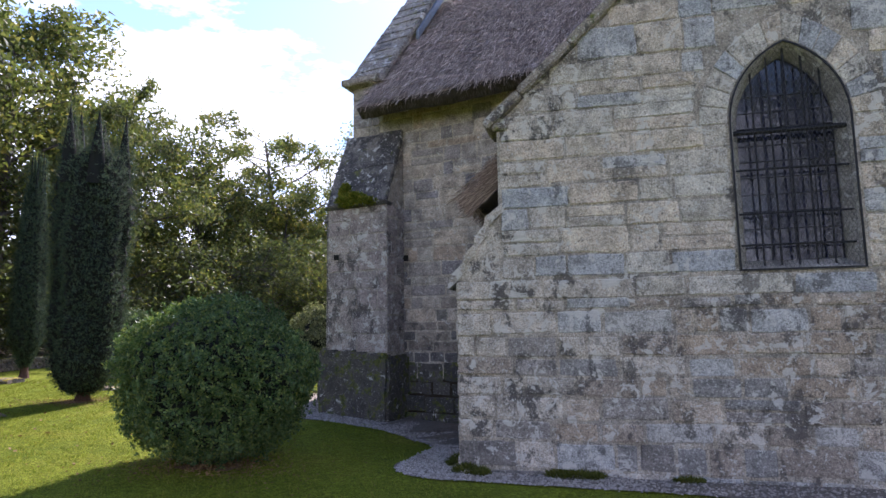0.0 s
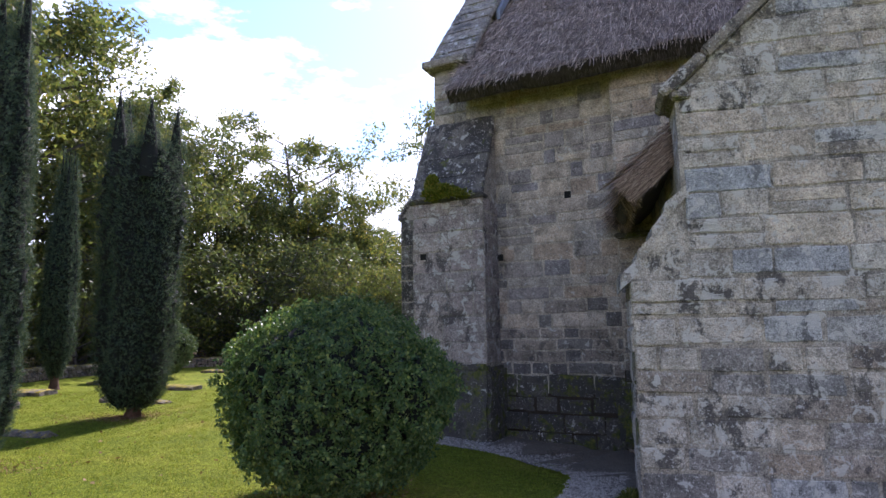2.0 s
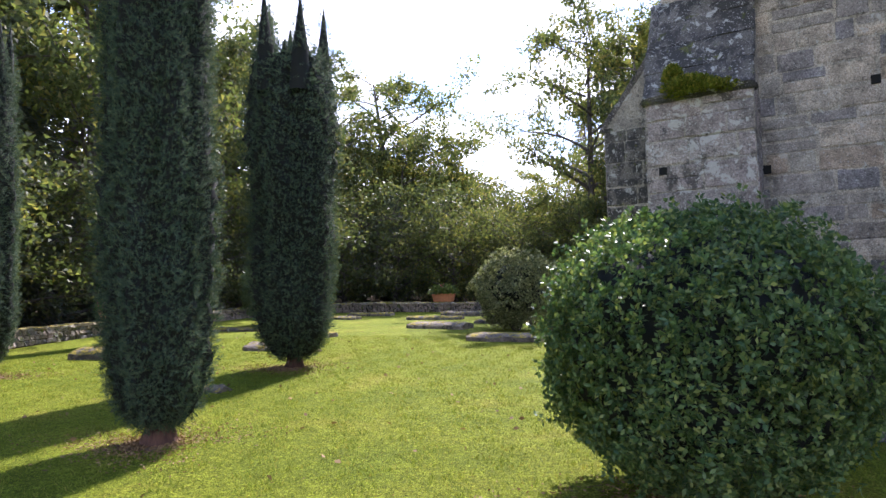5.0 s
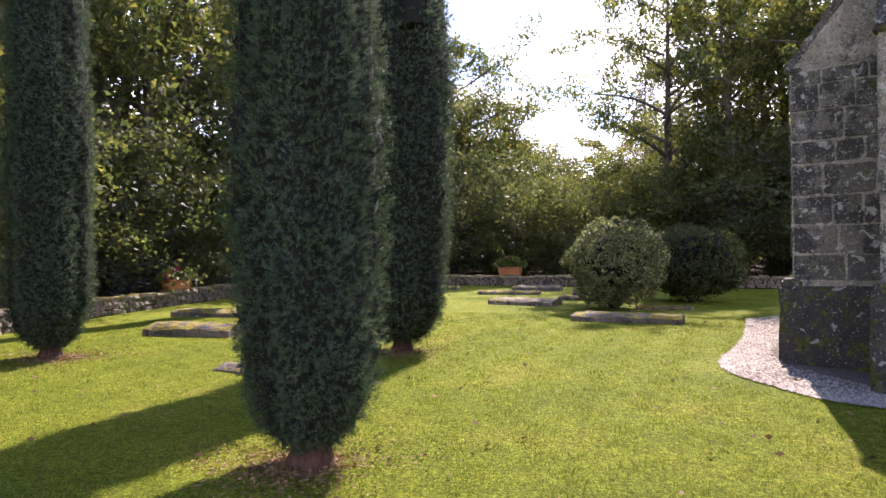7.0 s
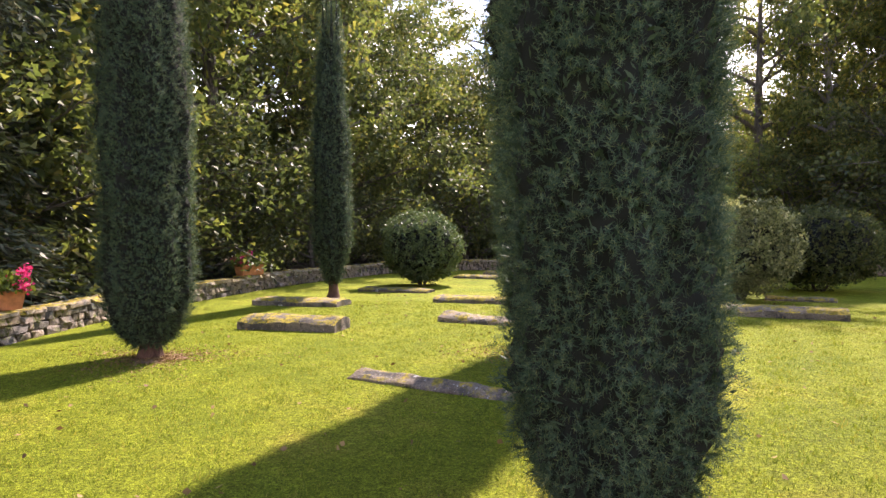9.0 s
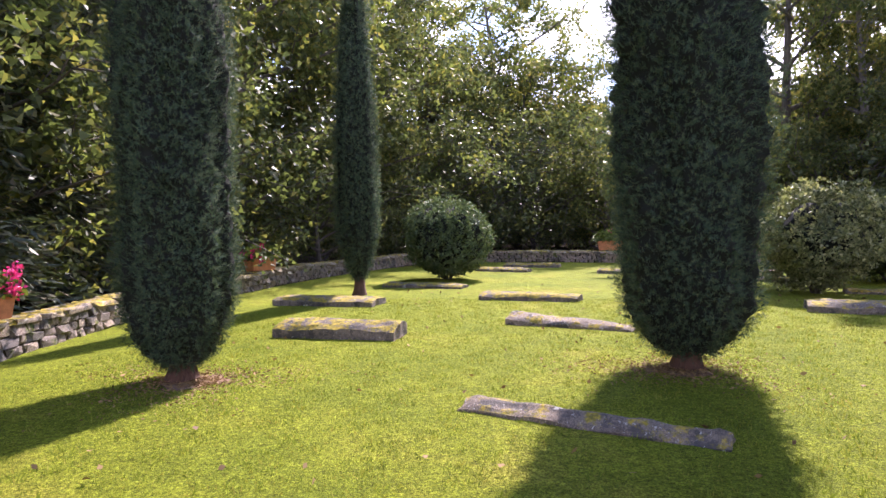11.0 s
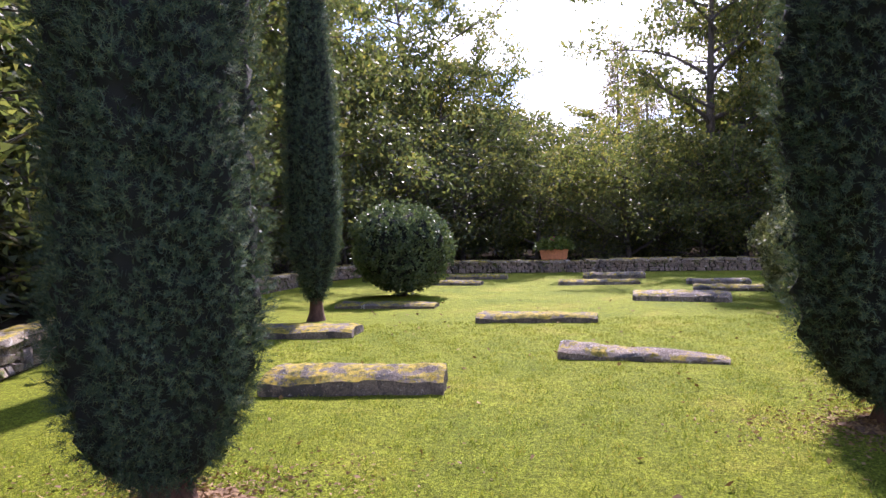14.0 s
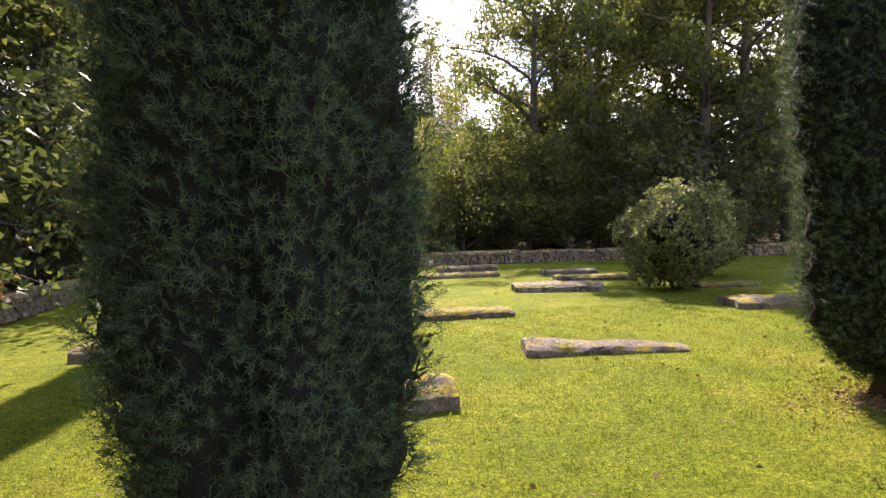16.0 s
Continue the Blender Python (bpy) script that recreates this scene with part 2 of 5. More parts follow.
LEAF_ROUND = leaf_material("round bush leaves", (0.045, 0.075, 0.04), (0.115, 0.155, 0.078), 0.4, 0.3, (0.17, 0.2, 0.09), 0.25)
LEAF_PALE = leaf_material("pale shrub leaves", (0.08, 0.092, 0.042), (0.23, 0.245, 0.125), 0.5, 0.36, (0.4, 0.38, 0.22), 0.35)
LEAF_GERANIUM = leaf_material("geranium leaves", (0.05, 0.08, 0.015), (0.15, 0.19, 0.04), 0.5, 0.4)
PETAL = leaf_material("pink petals", (0.45, 0.015, 0.12), (0.75, 0.05, 0.28), 0.5, 0.3)
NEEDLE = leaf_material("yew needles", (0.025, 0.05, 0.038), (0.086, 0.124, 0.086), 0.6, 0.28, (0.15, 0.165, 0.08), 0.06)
# darker copy of the needles, with shade inside the crown in its colour
NEEDLE_SHADED = leaf_material("shaded inner yew needles", (0.022, 0.04, 0.028), (0.055, 0.082, 0.052), 0.6, 0.15, None, 0.15)
NEEDLE_CONIFER = leaf_material("conifer needles", (0.036, 0.05, 0.034), (0.095, 0.118, 0.068), 0.5, 0.25, (0.13, 0.11, 0.06))
MOSS = leaf_material("moss tufts", (0.06, 0.085, 0.01), (0.19, 0.21, 0.025), 0.8, 0.25, (0.3, 0.25, 0.04), 0.1)
WEED = leaf_material("wall-foot weeds", (0.035, 0.05, 0.01), (0.11, 0.125, 0.025), 0.8, 0.2, (0.2, 0.18, 0.05), 0.1)
NEEDLE_LARCH = leaf_material("larch needles", (0.11, 0.09, 0.06), (0.2, 0.17, 0.11), 0.7, 0.35, (0.28, 0.22, 0.13), 0.1)
GRASS = leaf_material("grass blades", (0.102, 0.138, 0.02), (0.215, 0.248, 0.034), 0.7, 0.42, (0.32, 0.28, 0.065), 0.15)


def bark_material(name, a, b_):
    m, t, b = nodes_of(name)
    p = position(t)
    f = noise_tex(t, 9, 7, 0.7, stretched(t, p, (3, 3, 0.5)))
    t.links.new(ramp(t, f, [(0.3, a), (0.7, b_)]), b.inputs["Base Color"])
    b.inputs["Roughness"].default_value = 0.95
    bump(t, b, f, 0.8, 0.03)
    return m


BARK = bark_material("bark", (0.035, 0.028, 0.022), (0.13, 0.11, 0.09))
BARK_PALE = bark_material("pale bark", (0.09, 0.078, 0.064), (0.22, 0.2, 0.17))
BARK_YEW = bark_material("yew bark", (0.045, 0.02, 0.014), (0.15, 0.075, 0.05))


def lawn_material():
    m, t, b = nodes_of("mown lawn")
    p = position(t)
    big = noise_tex(t, 0.7, 5, 0.6, p)
    c = ramp(t, big, [(0.3, (0.125, 0.158, 0.012)), (0.55, (0.18, 0.206, 0.016)), (0.75, (0.256, 0.234, 0.033))])
    fine = noise_tex(t, 55, 5, 0.8, p)
    c = mixc(t, 0.95, c, ramp(t, fine, [(0.34, grey(0.1)), (0.5, grey(0.48)), (0.66, grey(0.92))]), "OVERLAY")
    tuft_f = noise_tex(t, 22, 5, 0.75, p)
    c = mixc(t, 0.6, c, ramp(t, tuft_f, [(0.36, grey(0.2)), (0.64, grey(0.85))]), "OVERLAY")
    mid = noise_tex(t, 9, 6, 0.7, p)
    c = mixc(t, 0.45, c, ramp(t, mid, [(0.32, grey(0.25)), (0.7, grey(0.78))]), "OVERLAY")
    dry = ramp(t, noise_tex(t, 17, 5, 0.7, p), [(0.64, grey(0)), (0.72, grey(1))])
    c = mixc(t, mixc(t, 1.0, dry, grey(0.45), "MULTIPLY"), c, (0.24, 0.2, 0.055))
    t.links.new(c, b.inputs["Base Color"])
    b.inputs["Roughness"].default_value = 0.85
    b.inputs["Specular IOR Level"].default_value = 0.08
    bump(t, b, mixc(t, 0.4, fine, mid), 1.0, 0.05)
    return m


LAWN = lawn_material()


def gravel_material():
    m, t, b = nodes_of("fine gravel")
    p = position(t)
    v = t.nodes.new("ShaderNodeTexVoronoi")
    v.inputs["Scale"].default_value = 45
    t.links.new(p, v.inputs["Vector"])
    c = ramp(t, noise_tex(t, 40, 3, 0.8, p), [(0.3, (0.075, 0.06, 0.045)), (0.7, (0.27, 0.215, 0.16))])
    c = mixc(t, 0.5, c, ramp(t, noise_tex(t, 3, 5, 0.6, p), [(0.3, grey(0.28)), (0.7, grey(0.65))]), "OVERLAY")
    t.links.new(c, b.inputs["Base Color"])
    b.inputs["Roughness"].default_value = 0.95
    bump(t, b, v.outputs["Distance"], 1.0, 0.02)
    return m


GRAVEL = gravel_material()
GRAVEL_BITS = leaf_material("gravel chips", (0.2, 0.16, 0.125), (0.47, 0.395, 0.32), 0.9, 0.0)


def plain(name, col, rough=0.6, metal=0.0, var=0.25, scale=12):
    m, t, b = nodes_of(name)
    p = position(t)
    f = noise_tex(t, scale, 6, 0.65, p)
    c = mixc(t, var, col, ramp(t, f, [(0.3, tuple(x * 0.35 for x in col)), (0.7, tuple(min(1, x * 1.5) for x in col))]))
    t.links.new(c, b.inputs["Base Color"])
    b.inputs["Roughness"].default_value, b.inputs["Metallic"].default_value = rough, metal
    bump(t, b, f, 0.25, 0.01)
    return m


TERRACOTTA = plain("terracotta", (0.48, 0.185, 0.08), 0.8, 0, 0.5)
IRON = plain("rusty black iron", (0.02, 0.02, 0.024), 0.6, 0.6, 0.4, 30)
WIRE = plain("dull galvanised wire", (0.07, 0.068, 0.07), 0.6, 0.4)
LEADS = plain("window leads", (0.03, 0.03, 0.035), 0.5, 0.5)
LEAD_SHEET = plain("lead flashing", (0.23, 0.25, 0.28), 0.5, 0.6, 0.4)
# near-black colour for crown cores, painted as the shade between shoots
SHADOW_CORE = plain("inner crown shade", (0.006, 0.007, 0.005), 0.95, 0, 0.4)
SOIL = plain("needle litter", (0.19, 0.11, 0.06), 0.95, 0, 0.7, 25)
# dark wall colour that stands for a dim inside
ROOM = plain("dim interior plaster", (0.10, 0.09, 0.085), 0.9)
LITTER_LEAF = leaf_material("fallen leaves", (0.12, 0.06, 0.025), (0.3, 0.19, 0.08), 0.8, 0.1)
# near-black that paints the shade of small wall holes
HOLE_SHADE = plain("putlog hole shade", (0.01, 0.009, 0.008), 1.0)


def glass_material():
    m, t, b = nodes_of("old leaded glass")
    b.inputs["Base Color"].default_value = (0.012, 0.014, 0.03, 1)
    b.inputs["Roughness"].default_value = 0.08
    b.inputs["IOR"].default_value = 1.6
    bump(t, b, noise_tex(t, 9, 2, 0.5, position(t)), 0.12, 0.02)
    return m


GLASS = glass_material()


# ---- building helpers ----
rng = np.random.default_rng(7)


def mesh_np(name, V, F, mat, smooth=False):
    """A mesh from arrays of corners and faces."""
    V, F = np.asarray(V, dtype=np.float32), np.asarray(F, dtype=np.int32)
    me = bpy.data.meshes.new(name)
    me.vertices.add(len(V))
    me.vertices.foreach_set("co", V.ravel())
    me.loops.add(F.size)
    me.loops.foreach_set("vertex_index", F.ravel())
    me.polygons.add(len(F))
    me.polygons.foreach_set("loop_start", np.arange(0, F.size, F.shape[1], dtype=np.int32))
    if smooth:
        me.polygons.foreach_set("use_smooth", np.ones(len(F), dtype=bool))
    me.update(calc_edges=True)
    me.validate()
    me.materials.append(mat)
    return me


def mesh_bm(name, bm, mat, smooth=False):
    bmesh.ops.recalc_face_normals(bm, faces=bm.faces)
    me = bpy.data.meshes.new(name)
    bm.to_mesh(me)
    bm.free()
    me.materials.append(mat)
    if smooth:
        me.polygons.foreach_set("use_smooth", [True] * len(me.polygons))
    return me


def part(name, shape, material, parent, label="", smooth=False):
    """One mesh object under a thing or a part, from a bmesh or a ready mesh."""
    me = shape if isinstance(shape, bpy.types.Mesh) else mesh_bm(name, shape, material, smooth)
    ob = new(name, me)
    ob.parent = parent
    return tagged(ob, label)


def thing(name, m, label, category, group="", kind=""):
    ob = new(name)
    ob.matrix_basis = m
    ob.empty_display_size = 0.2
    return tagged(ob, label, category, group, kind)


def structure(name, me, label, category, m=None):
    ob = new(name, me)
    if m is not None:
        ob.matrix_basis = m
    return tagged(ob, label, category, "", "structure")


def box_bm(bm, x0, x1, y0, y1, z0, z1):
    vs = [bm.verts.new(c) for c in ((x0, y0, z0), (x1, y0, z0), (x1, y1, z0), (x0, y1, z0), (x0, y0, z1), (x1, y0, z1), (x1, y1, z1), (x0, y1, z1))]
    for f in ((0, 3, 2, 1), (4, 5, 6, 7), (0, 1, 5, 4), (1, 2, 6, 5), (2, 3, 7, 6), (3, 0, 4, 7)):
        bm.faces.new([vs[i] for i in f])
    return vs


def prism_bm(bm, loop, direction):
    """A solid from a closed outline, pushed along a vector."""
    a = [bm.verts.new(p) for p in loop]
    b = [bm.verts.new(Vector(p) + Vector(direction)) for p in loop]
    bm.faces.new(a)
    bm.faces.new(b[::-1])
    for i in range(len(loop)):
        j = (i + 1) % len(loop)
        bm.faces.new((a[j], a[i], b[i], b[j]))


def roughen(bm, amount, scale=2.0, seed=0.0):
    for v in bm.verts:
        v.co += noise.noise_vector(v.co * scale + Vector((seed, seed * 1.7, 0))) * amount


def rough_block(sx, sy, sz, amount, cuts, seed, round_=0.02):
    """A worn stone block standing on z = 0, centred in x and y."""
    bm = bmesh.new()
    box_bm(bm, -sx / 2, sx / 2, -sy / 2, sy / 2, 0, sz)
    bmesh.ops.bevel(bm, geom=list(bm.edges), offset=round_, segments=2, affect="EDGES")
    bmesh.ops.subdivide_edges(bm, edges=[e for e in bm.edges if e.calc_length() > 0.12], cuts=cuts, use_grid_fill=True)
    roughen(bm, amount, 2.3, seed)
    roughen(bm, amount * 0.35, 9.0, seed + 5)
    return bm


def tube_np(path, radii, sides=7):
    """Corners and faces of a tapered tube along a path."""
    path = np.asarray(path, float)
    tan = np.gradient(path, axis=0)
    tan /= np.linalg.norm(tan, axis=1)[:, None] + 1e-9
    ref = np.where(np.abs(tan[:, 2:3]) > 0.9, np.array([[1.0, 0, 0]]), np.array([[0, 0, 1.0]]))
    a = np.cross(tan, ref)
    a /= np.linalg.norm(a, axis=1)[:, None] + 1e-9
    b = np.cross(tan, a)
    ang = np.linspace(0, 2 * np.pi, sides, endpoint=False)
    V = (path[:, None] + np.asarray(radii)[:, None, None] * (np.cos(ang)[None, :, None] * a[:, None] + np.sin(ang)[None, :, None] * b[:, None])).reshape(-1, 3)
    i, j = np.meshgrid(np.arange(len(path) - 1), np.arange(sides), indexing="ij")
    k = (j + 1) % sides
    F = np.stack([i * sides + j, i * sides + k, (i + 1) * sides + k, (i + 1) * sides + j], -1).reshape(-1, 4)
    return V, F


def joined(pieces):
    Vs, Fs, n = [], [], 0
    for V, F in pieces:
        Vs.append(V)
        Fs.append(F + n)
        n += len(V)
    return np.concatenate(Vs), np.concatenate(Fs)


def unit(v):
    return v / (np.linalg.norm(v, axis=-1, keepdims=True) + 1e-9)


def leaves_np(P, N, length, width, spread=0.6):
    """Folded leaves, one kite each, at points P that lean towards N."""
    n = len(P)
    axis = unit(N + rng.normal(0, spread, (n, 3)))
    side = unit(np.cross(axis, rng.normal(0, 1, (n, 3))))
    face = np.cross(axis, side)
    L = (length * rng.uniform(0.65, 1.3, n))[:, None]
    W = (width * rng.uniform(0.7, 1.25, n))[:, None] / 2
    V = np.stack([P, P + axis * L * 0.5 + side * W + face * W * 0.3, P + axis * L, P + axis * L * 0.5 - side * W + face * W * 0.3], 1).reshape(-1, 3)
    return V, np.arange(4 * n).reshape(-1, 4)


def flakes_np(P, N, length, width, spread=0.6):
    """Small pointed leaves, one triangle each, for trees of the wood."""
    n = len(P)
    axis = unit(N + rng.normal(0, spread, (n, 3)))
    side = unit(np.cross(axis, rng.normal(0, 1, (n, 3))))
    L = (length * rng.uniform(0.65, 1.3, n))[:, None]
    W = (width * rng.uniform(0.7, 1.25, n))[:, None] / 2
    V = np.stack([P - side * W, P + side * W, P + axis * L], 1).reshape(-1, 3)
    return V, np.arange(3 * n).reshape(-1, 3)


def sprigs_np(P, D, length, count, needle, width):
    """Bottle-brush shoots: thin needles set round a stem that grows from P along D."""
    n = len(P)
    D = unit(D)
    A = unit(np.cross(D, rng.normal(0, 1, (n, 3))))
    B = np.cross(D, A)
    k = np.arange(count)
    ang = k * 2.4
    along = (k + 0.5) / count
    base = P[:, None] + D[:, None] * (along[None, :, None] * length)
    radial = np.cos(ang)[None, :, None] * A[:, None] + np.sin(ang)[None, :, None] * B[:, None]
    out = unit(radial + D[:, None] * (0.1 + 0.75 * along[None, :, None]))
    sidew = np.cross(out, D[:, None])
    ln = needle * rng.uniform(0.75, 1.2, (n, count, 1))
    V = np.stack([base - sidew * width / 2, base + sidew * width / 2, base + out * ln], 2).reshape(-1, 3)
    return V, np.arange(3 * n * count).reshape(-1, 3)


# ---- ground ----
CHAPEL = pose(1.31, 6.844, 0, 0, 0, -13.8)
NAVE = pose(-0.027, 11.17, 0, 0, 0, -27.0)


def ground_z(x, y):
    """Lawn height: almost level, dipping towards the church."""
    x, y = np.asarray(x, float), np.asarray(y, float)
    d = 1 / (1 + np.exp(np.minimum(40, (np.hypot((x - 2.5) * 0.8, y - 9.0) - 5.0) * 1.3)))
    und = 0.02 * np.sin(x * 0.55 + 0.4) * np.sin(y * 0.42)
    near = 1 / (1 + np.exp(np.minimum(40, (np.hypot(x + 8, y - 14) - 32) * 0.3)))
    dip = np.exp(-(((x - 0.3) / 1.3) ** 2 + ((y - 10.0) / 1.3) ** 2))
    return -0.04 - 0.15 * d + und * near - 0.17 * dip


def ground_patch(x, y):
    return float(ground_z(x, y))


gx = np.concatenate([np.linspace(-900, -40, 10), np.linspace(-36, 24, 121), np.linspace(30, 900, 10)])
gy = np.concatenate([np.linspace(-900, -24, 10), np.linspace(-20, 44, 129), np.linspace(50, 900, 10)])
GX, GY = np.meshgrid(gx, gy, indexing="ij")
GV = np.stack([GX, GY, ground_z(GX, GY)], -1).reshape(-1, 3)
gi, gj = np.meshgrid(np.arange(len(gx) - 1), np.arange(len(gy) - 1), indexing="ij")
gw = len(gy)
GF = np.stack([gi * gw + gj, (gi + 1) * gw + gj, (gi + 1) * gw + gj + 1, gi * gw + gj + 1], -1).reshape(-1, 4)
structure("ground", mesh_np("ground", GV, GF, LAWN, True), "bright green mown lawn with dry patches", "lawn")


def sheet(name, outline, mat, lift, label, category, step=0.35):
    """A thin layer on the ground inside an outline."""
    bm = bmesh.new()
    vs = [bm.verts.new((x, y, 0)) for x, y in outline]
    es = [bm.edges.new((vs[i], vs[(i + 1) % len(vs)])) for i in range(len(vs))]
    bmesh.ops.triangle_fill(bm, use_beauty=True, edges=es)
    for _ in range(4):
        long = [e for e in bm.edges if e.calc_length() > step]
        if not long:
            break
        bmesh.ops.subdivide_edges(bm, edges=long, cuts=1)
    for v in bm.verts:
        v.co.z = ground_patch(v.co.x, v.co.y) + lift + 0.006 * noise.noise(v.co * 4)
    bmesh.ops.recalc_face_normals(bm, faces=bm.faces)
    if sum(f.normal.z for f in bm.faces) < 0:
        bmesh.ops.reverse_faces(bm, faces=bm.faces)
    me = bpy.data.meshes.new(name)
    bm.to_mesh(me)
    bm.free()
    me.materials.append(mat)
    return structure(name, me, label, category)


def smooth_line(pts, n=6, wob=0.05):
    """A rounded, slightly wobbling line through points."""
    out = []
    P = [np.array(p, float) for p in pts]
    for i in range(len(P) - 1):
        a, b, c, d = P[max(0, i - 1)], P[i], P[i + 1], P[min(len(P) - 1, i + 2)]
        for k in range(n):
            t = k / n
            q = 0.5 * (2 * b + (c - a) * t + (2 * a - 5 * b + 4 * c - d) * t * t + (3 * b - 3 * c + d - a) * t ** 3)
            out.append(tuple(q + rng.normal(0, wob, 2)))
    return out + [tuple(P[-1])]


GRAVEL_EDGE = [(-1.6, 18.0), (-2.3, 15.8), (-2.9, 14.2), (-3.45, 13.0), (-3.55, 12.2), (-3.15, 11.3), (-2.8, 11.0), (-2.3, 10.85), (-1.6, 10.48), (-1.02, 10.2), (-0.45, 9.65), (-0.16, 8.95), (-0.36, 8.1), (-0.58, 7.35), (-0.3, 6.9), (0.36, 6.66), (1.2, 6.4), (2.0, 6.14), (4, 5.55), (7, 4.8)]
sheet("gravel_path", smooth_line(GRAVEL_EDGE, 5, 0.03) + [(7.4, 5.6), (4.0, 6.6), (1.5, 9.2), (1.2, 11.0), (0.4, 12.5), (0.6, 17.8)], GRAVEL, 0.014, "pale grey fine gravel strip along the church", "gravel")
# loose stones of the gravel
ge = np.array(smooth_line(GRAVEL_EDGE, 5, 0.0))
k_ = rng.integers(0, len(ge), 20000)
gp = ge[k_] + (ge[np.minimum(k_ + 1, len(ge) - 1)] - ge[k_]) * rng.uniform(0, 1, (20000, 1)) + rng.normal(0, 0.02, (20000, 2)) + rng.uniform(0, 1, (20000, 1)) ** 1.4 * 1.1 * np.array([[0.75, 0.6]])
gz = ground_z(gp[:, 0], gp[:, 1]) + 0.016
gr = rng.uniform(0.008, 0.021, 20000)[:, None]
ctr = np.column_stack([gp, gz])
tips_ = [ctr + gr * np.array(d_) * rng.uniform(0.6, 1.3, (20000, 1)) for d_ in ((1, 0, 0), (0, 1, 0), (-1, 0, 0), (0, -1, 0), (0, 0, 0.8))]
V = np.stack(tips_, 1).reshape(-1, 3)
b5 = np.arange(20000)[:, None] * 5
F = np.concatenate([b5 + np.array([[0, 1, 4]]), b5 + np.array([[1, 2, 4]]), b5 + np.array([[2, 3, 4]]), b5 + np.array([[3, 0, 4]])])
tagged(new("gravel_stones", mesh_np("gravel_stones", V, F, GRAVEL_BITS)), "loose pale gravel stones", "gravel", "", "stuff")
sheet("forest_floor", [(-90, 5), (-17.6, 5), (-17.9, 20), (-17.3, 26), (-15.5, 31.2), (-13.4, 32.6), (3, 29.2), (9, 27.5), (90, 27.5), (90, 110), (-90, 110)], EARTH, 0.07, "dark leaf-strewn woodland floor", "woodland floor", 6.0)

# ---- the church ----
STONES = {}


def stone_mesh(mat, i):
    """A worn building block of unit size; front at y = 0, back at y = 1."""
    key = (mat.name, i)
    if key not in STONES:
        r = random.Random(i * 31 + 5)
        bm = bmesh.new()
        rim = []
        for sx, sz, dx, dz in ((-1, -1, 1, 0), (1, -1, 0, 1), (1, 1, -1, 0), (-1, 1, 0, -1)):
            for q in (0.045, 0.33, 0.67, 0.955):
                o = r.uniform(-0.022, 0.012)
                x, z = sx * 0.5 + dx * q, sz * 0.5 + dz * q
                rim.append((x + (0 if dx else sx * o), z + (0 if dz else sz * o * 1.5)))
        rings = []
        for f, y in ((1.0, 0.6), (0.985, 0.02), (0.9, -0.08)):
            rings.append([bm.verts.new((x * f + r.uniform(-0.008, 0.008), y + (r.uniform(-0.06, 0.05) if y < 0 else 0), z * f + r.uniform(-0.012, 0.012))) for x, z in rim])
        for ra, rb in zip(rings, rings[1:]):
            for k in range(16):
                bm.faces.new((ra[k], ra[(k + 1) % 16], rb[(k + 1) % 16], rb[k]))
        mid = bm.verts.new((r.uniform(-0.2, 0.2), -0.13 + r.uniform(-0.08, 0.06), r.uniform(-0.1, 0.1)))
        for k in range(16):
            bm.faces.new((rings[2][k], rings[2][(k + 1) % 16], mid))
        STONES[key] = mesh_bm("stone", bm, mat)
    return STONES[key]


def lay(parent, x0, x1, z0, z1, mat, turn=0.0, at=(0.0, 0.0), depth=0.09, joint=0.014, proud=0.0, name="stone"):
    """One block between two heights on a face that starts at `at` and runs in the direction `turn` (degrees)."""
    ob = new(name, stone_mesh(mat, random.randrange(10)))
    ob.parent = parent
    c, s = math.cos(radians(turn)), math.sin(radians(turn))
    mid = (x0 + x1) / 2
    out = random.uniform(-0.004, 0.010) + proud
    px, py = at[0] + c * mid + s * out, at[1] + s * mid - c * out
    m = Matrix.Translation((px, py, (z0 + z1) / 2 + random.uniform(-0.013, 0.013))) @ Matrix.Rotation(radians(turn), 4, "Z")
    m = m @ Matrix.Rotation(radians(random.uniform(-1.1, 1.1)), 4, "Y")
    ob.matrix_basis = m @ Matrix.Diagonal((max(0.03, x1 - x0 - joint), depth, max(0.03, z1 - z0 - joint), 1))
    return ob


def courses(parent, z0, z1, heights, spans, widths, pick, turn=0.0, at=(0.0, 0.0), joint=0.014):
    """Rows of blocks; spans(lo, hi) gives the stretches that a row may fill; pick(x, z) its stone."""
    z, row = z0, 0
    while z < z1 - 0.05:
        h = min(random.uniform(*heights), z1 - z)
        if z1 - z - h < 0.1:
            h = z1 - z
        for a, b in spans(z, z + h):
            x = a
            while x < b - 0.04:
                w = random.uniform(*widths)
                if b - x - w < widths[0] * 0.5:
                    w = b - x
                w = min(w, b - x)
                if w > 0.5 and h > 0.26 and random.random() < 0.2:
                    lay(parent, x, x + w, z, z + h / 2, pick(x, z), turn, at, joint=joint)
                    lay(parent, x, x + w, z + h / 2, z + h, pick(x, z), turn, at, joint=joint)
                else:
                    lay(parent, x, x + w, z, z + h, pick(x, z), turn, at, joint=joint)
                x += w
        z += h
        row += 1


# chapel gable
WC, WH, SPRING, SILL = 2.48, 0.60, 3.62, 2.0
ARC_D = 0.36


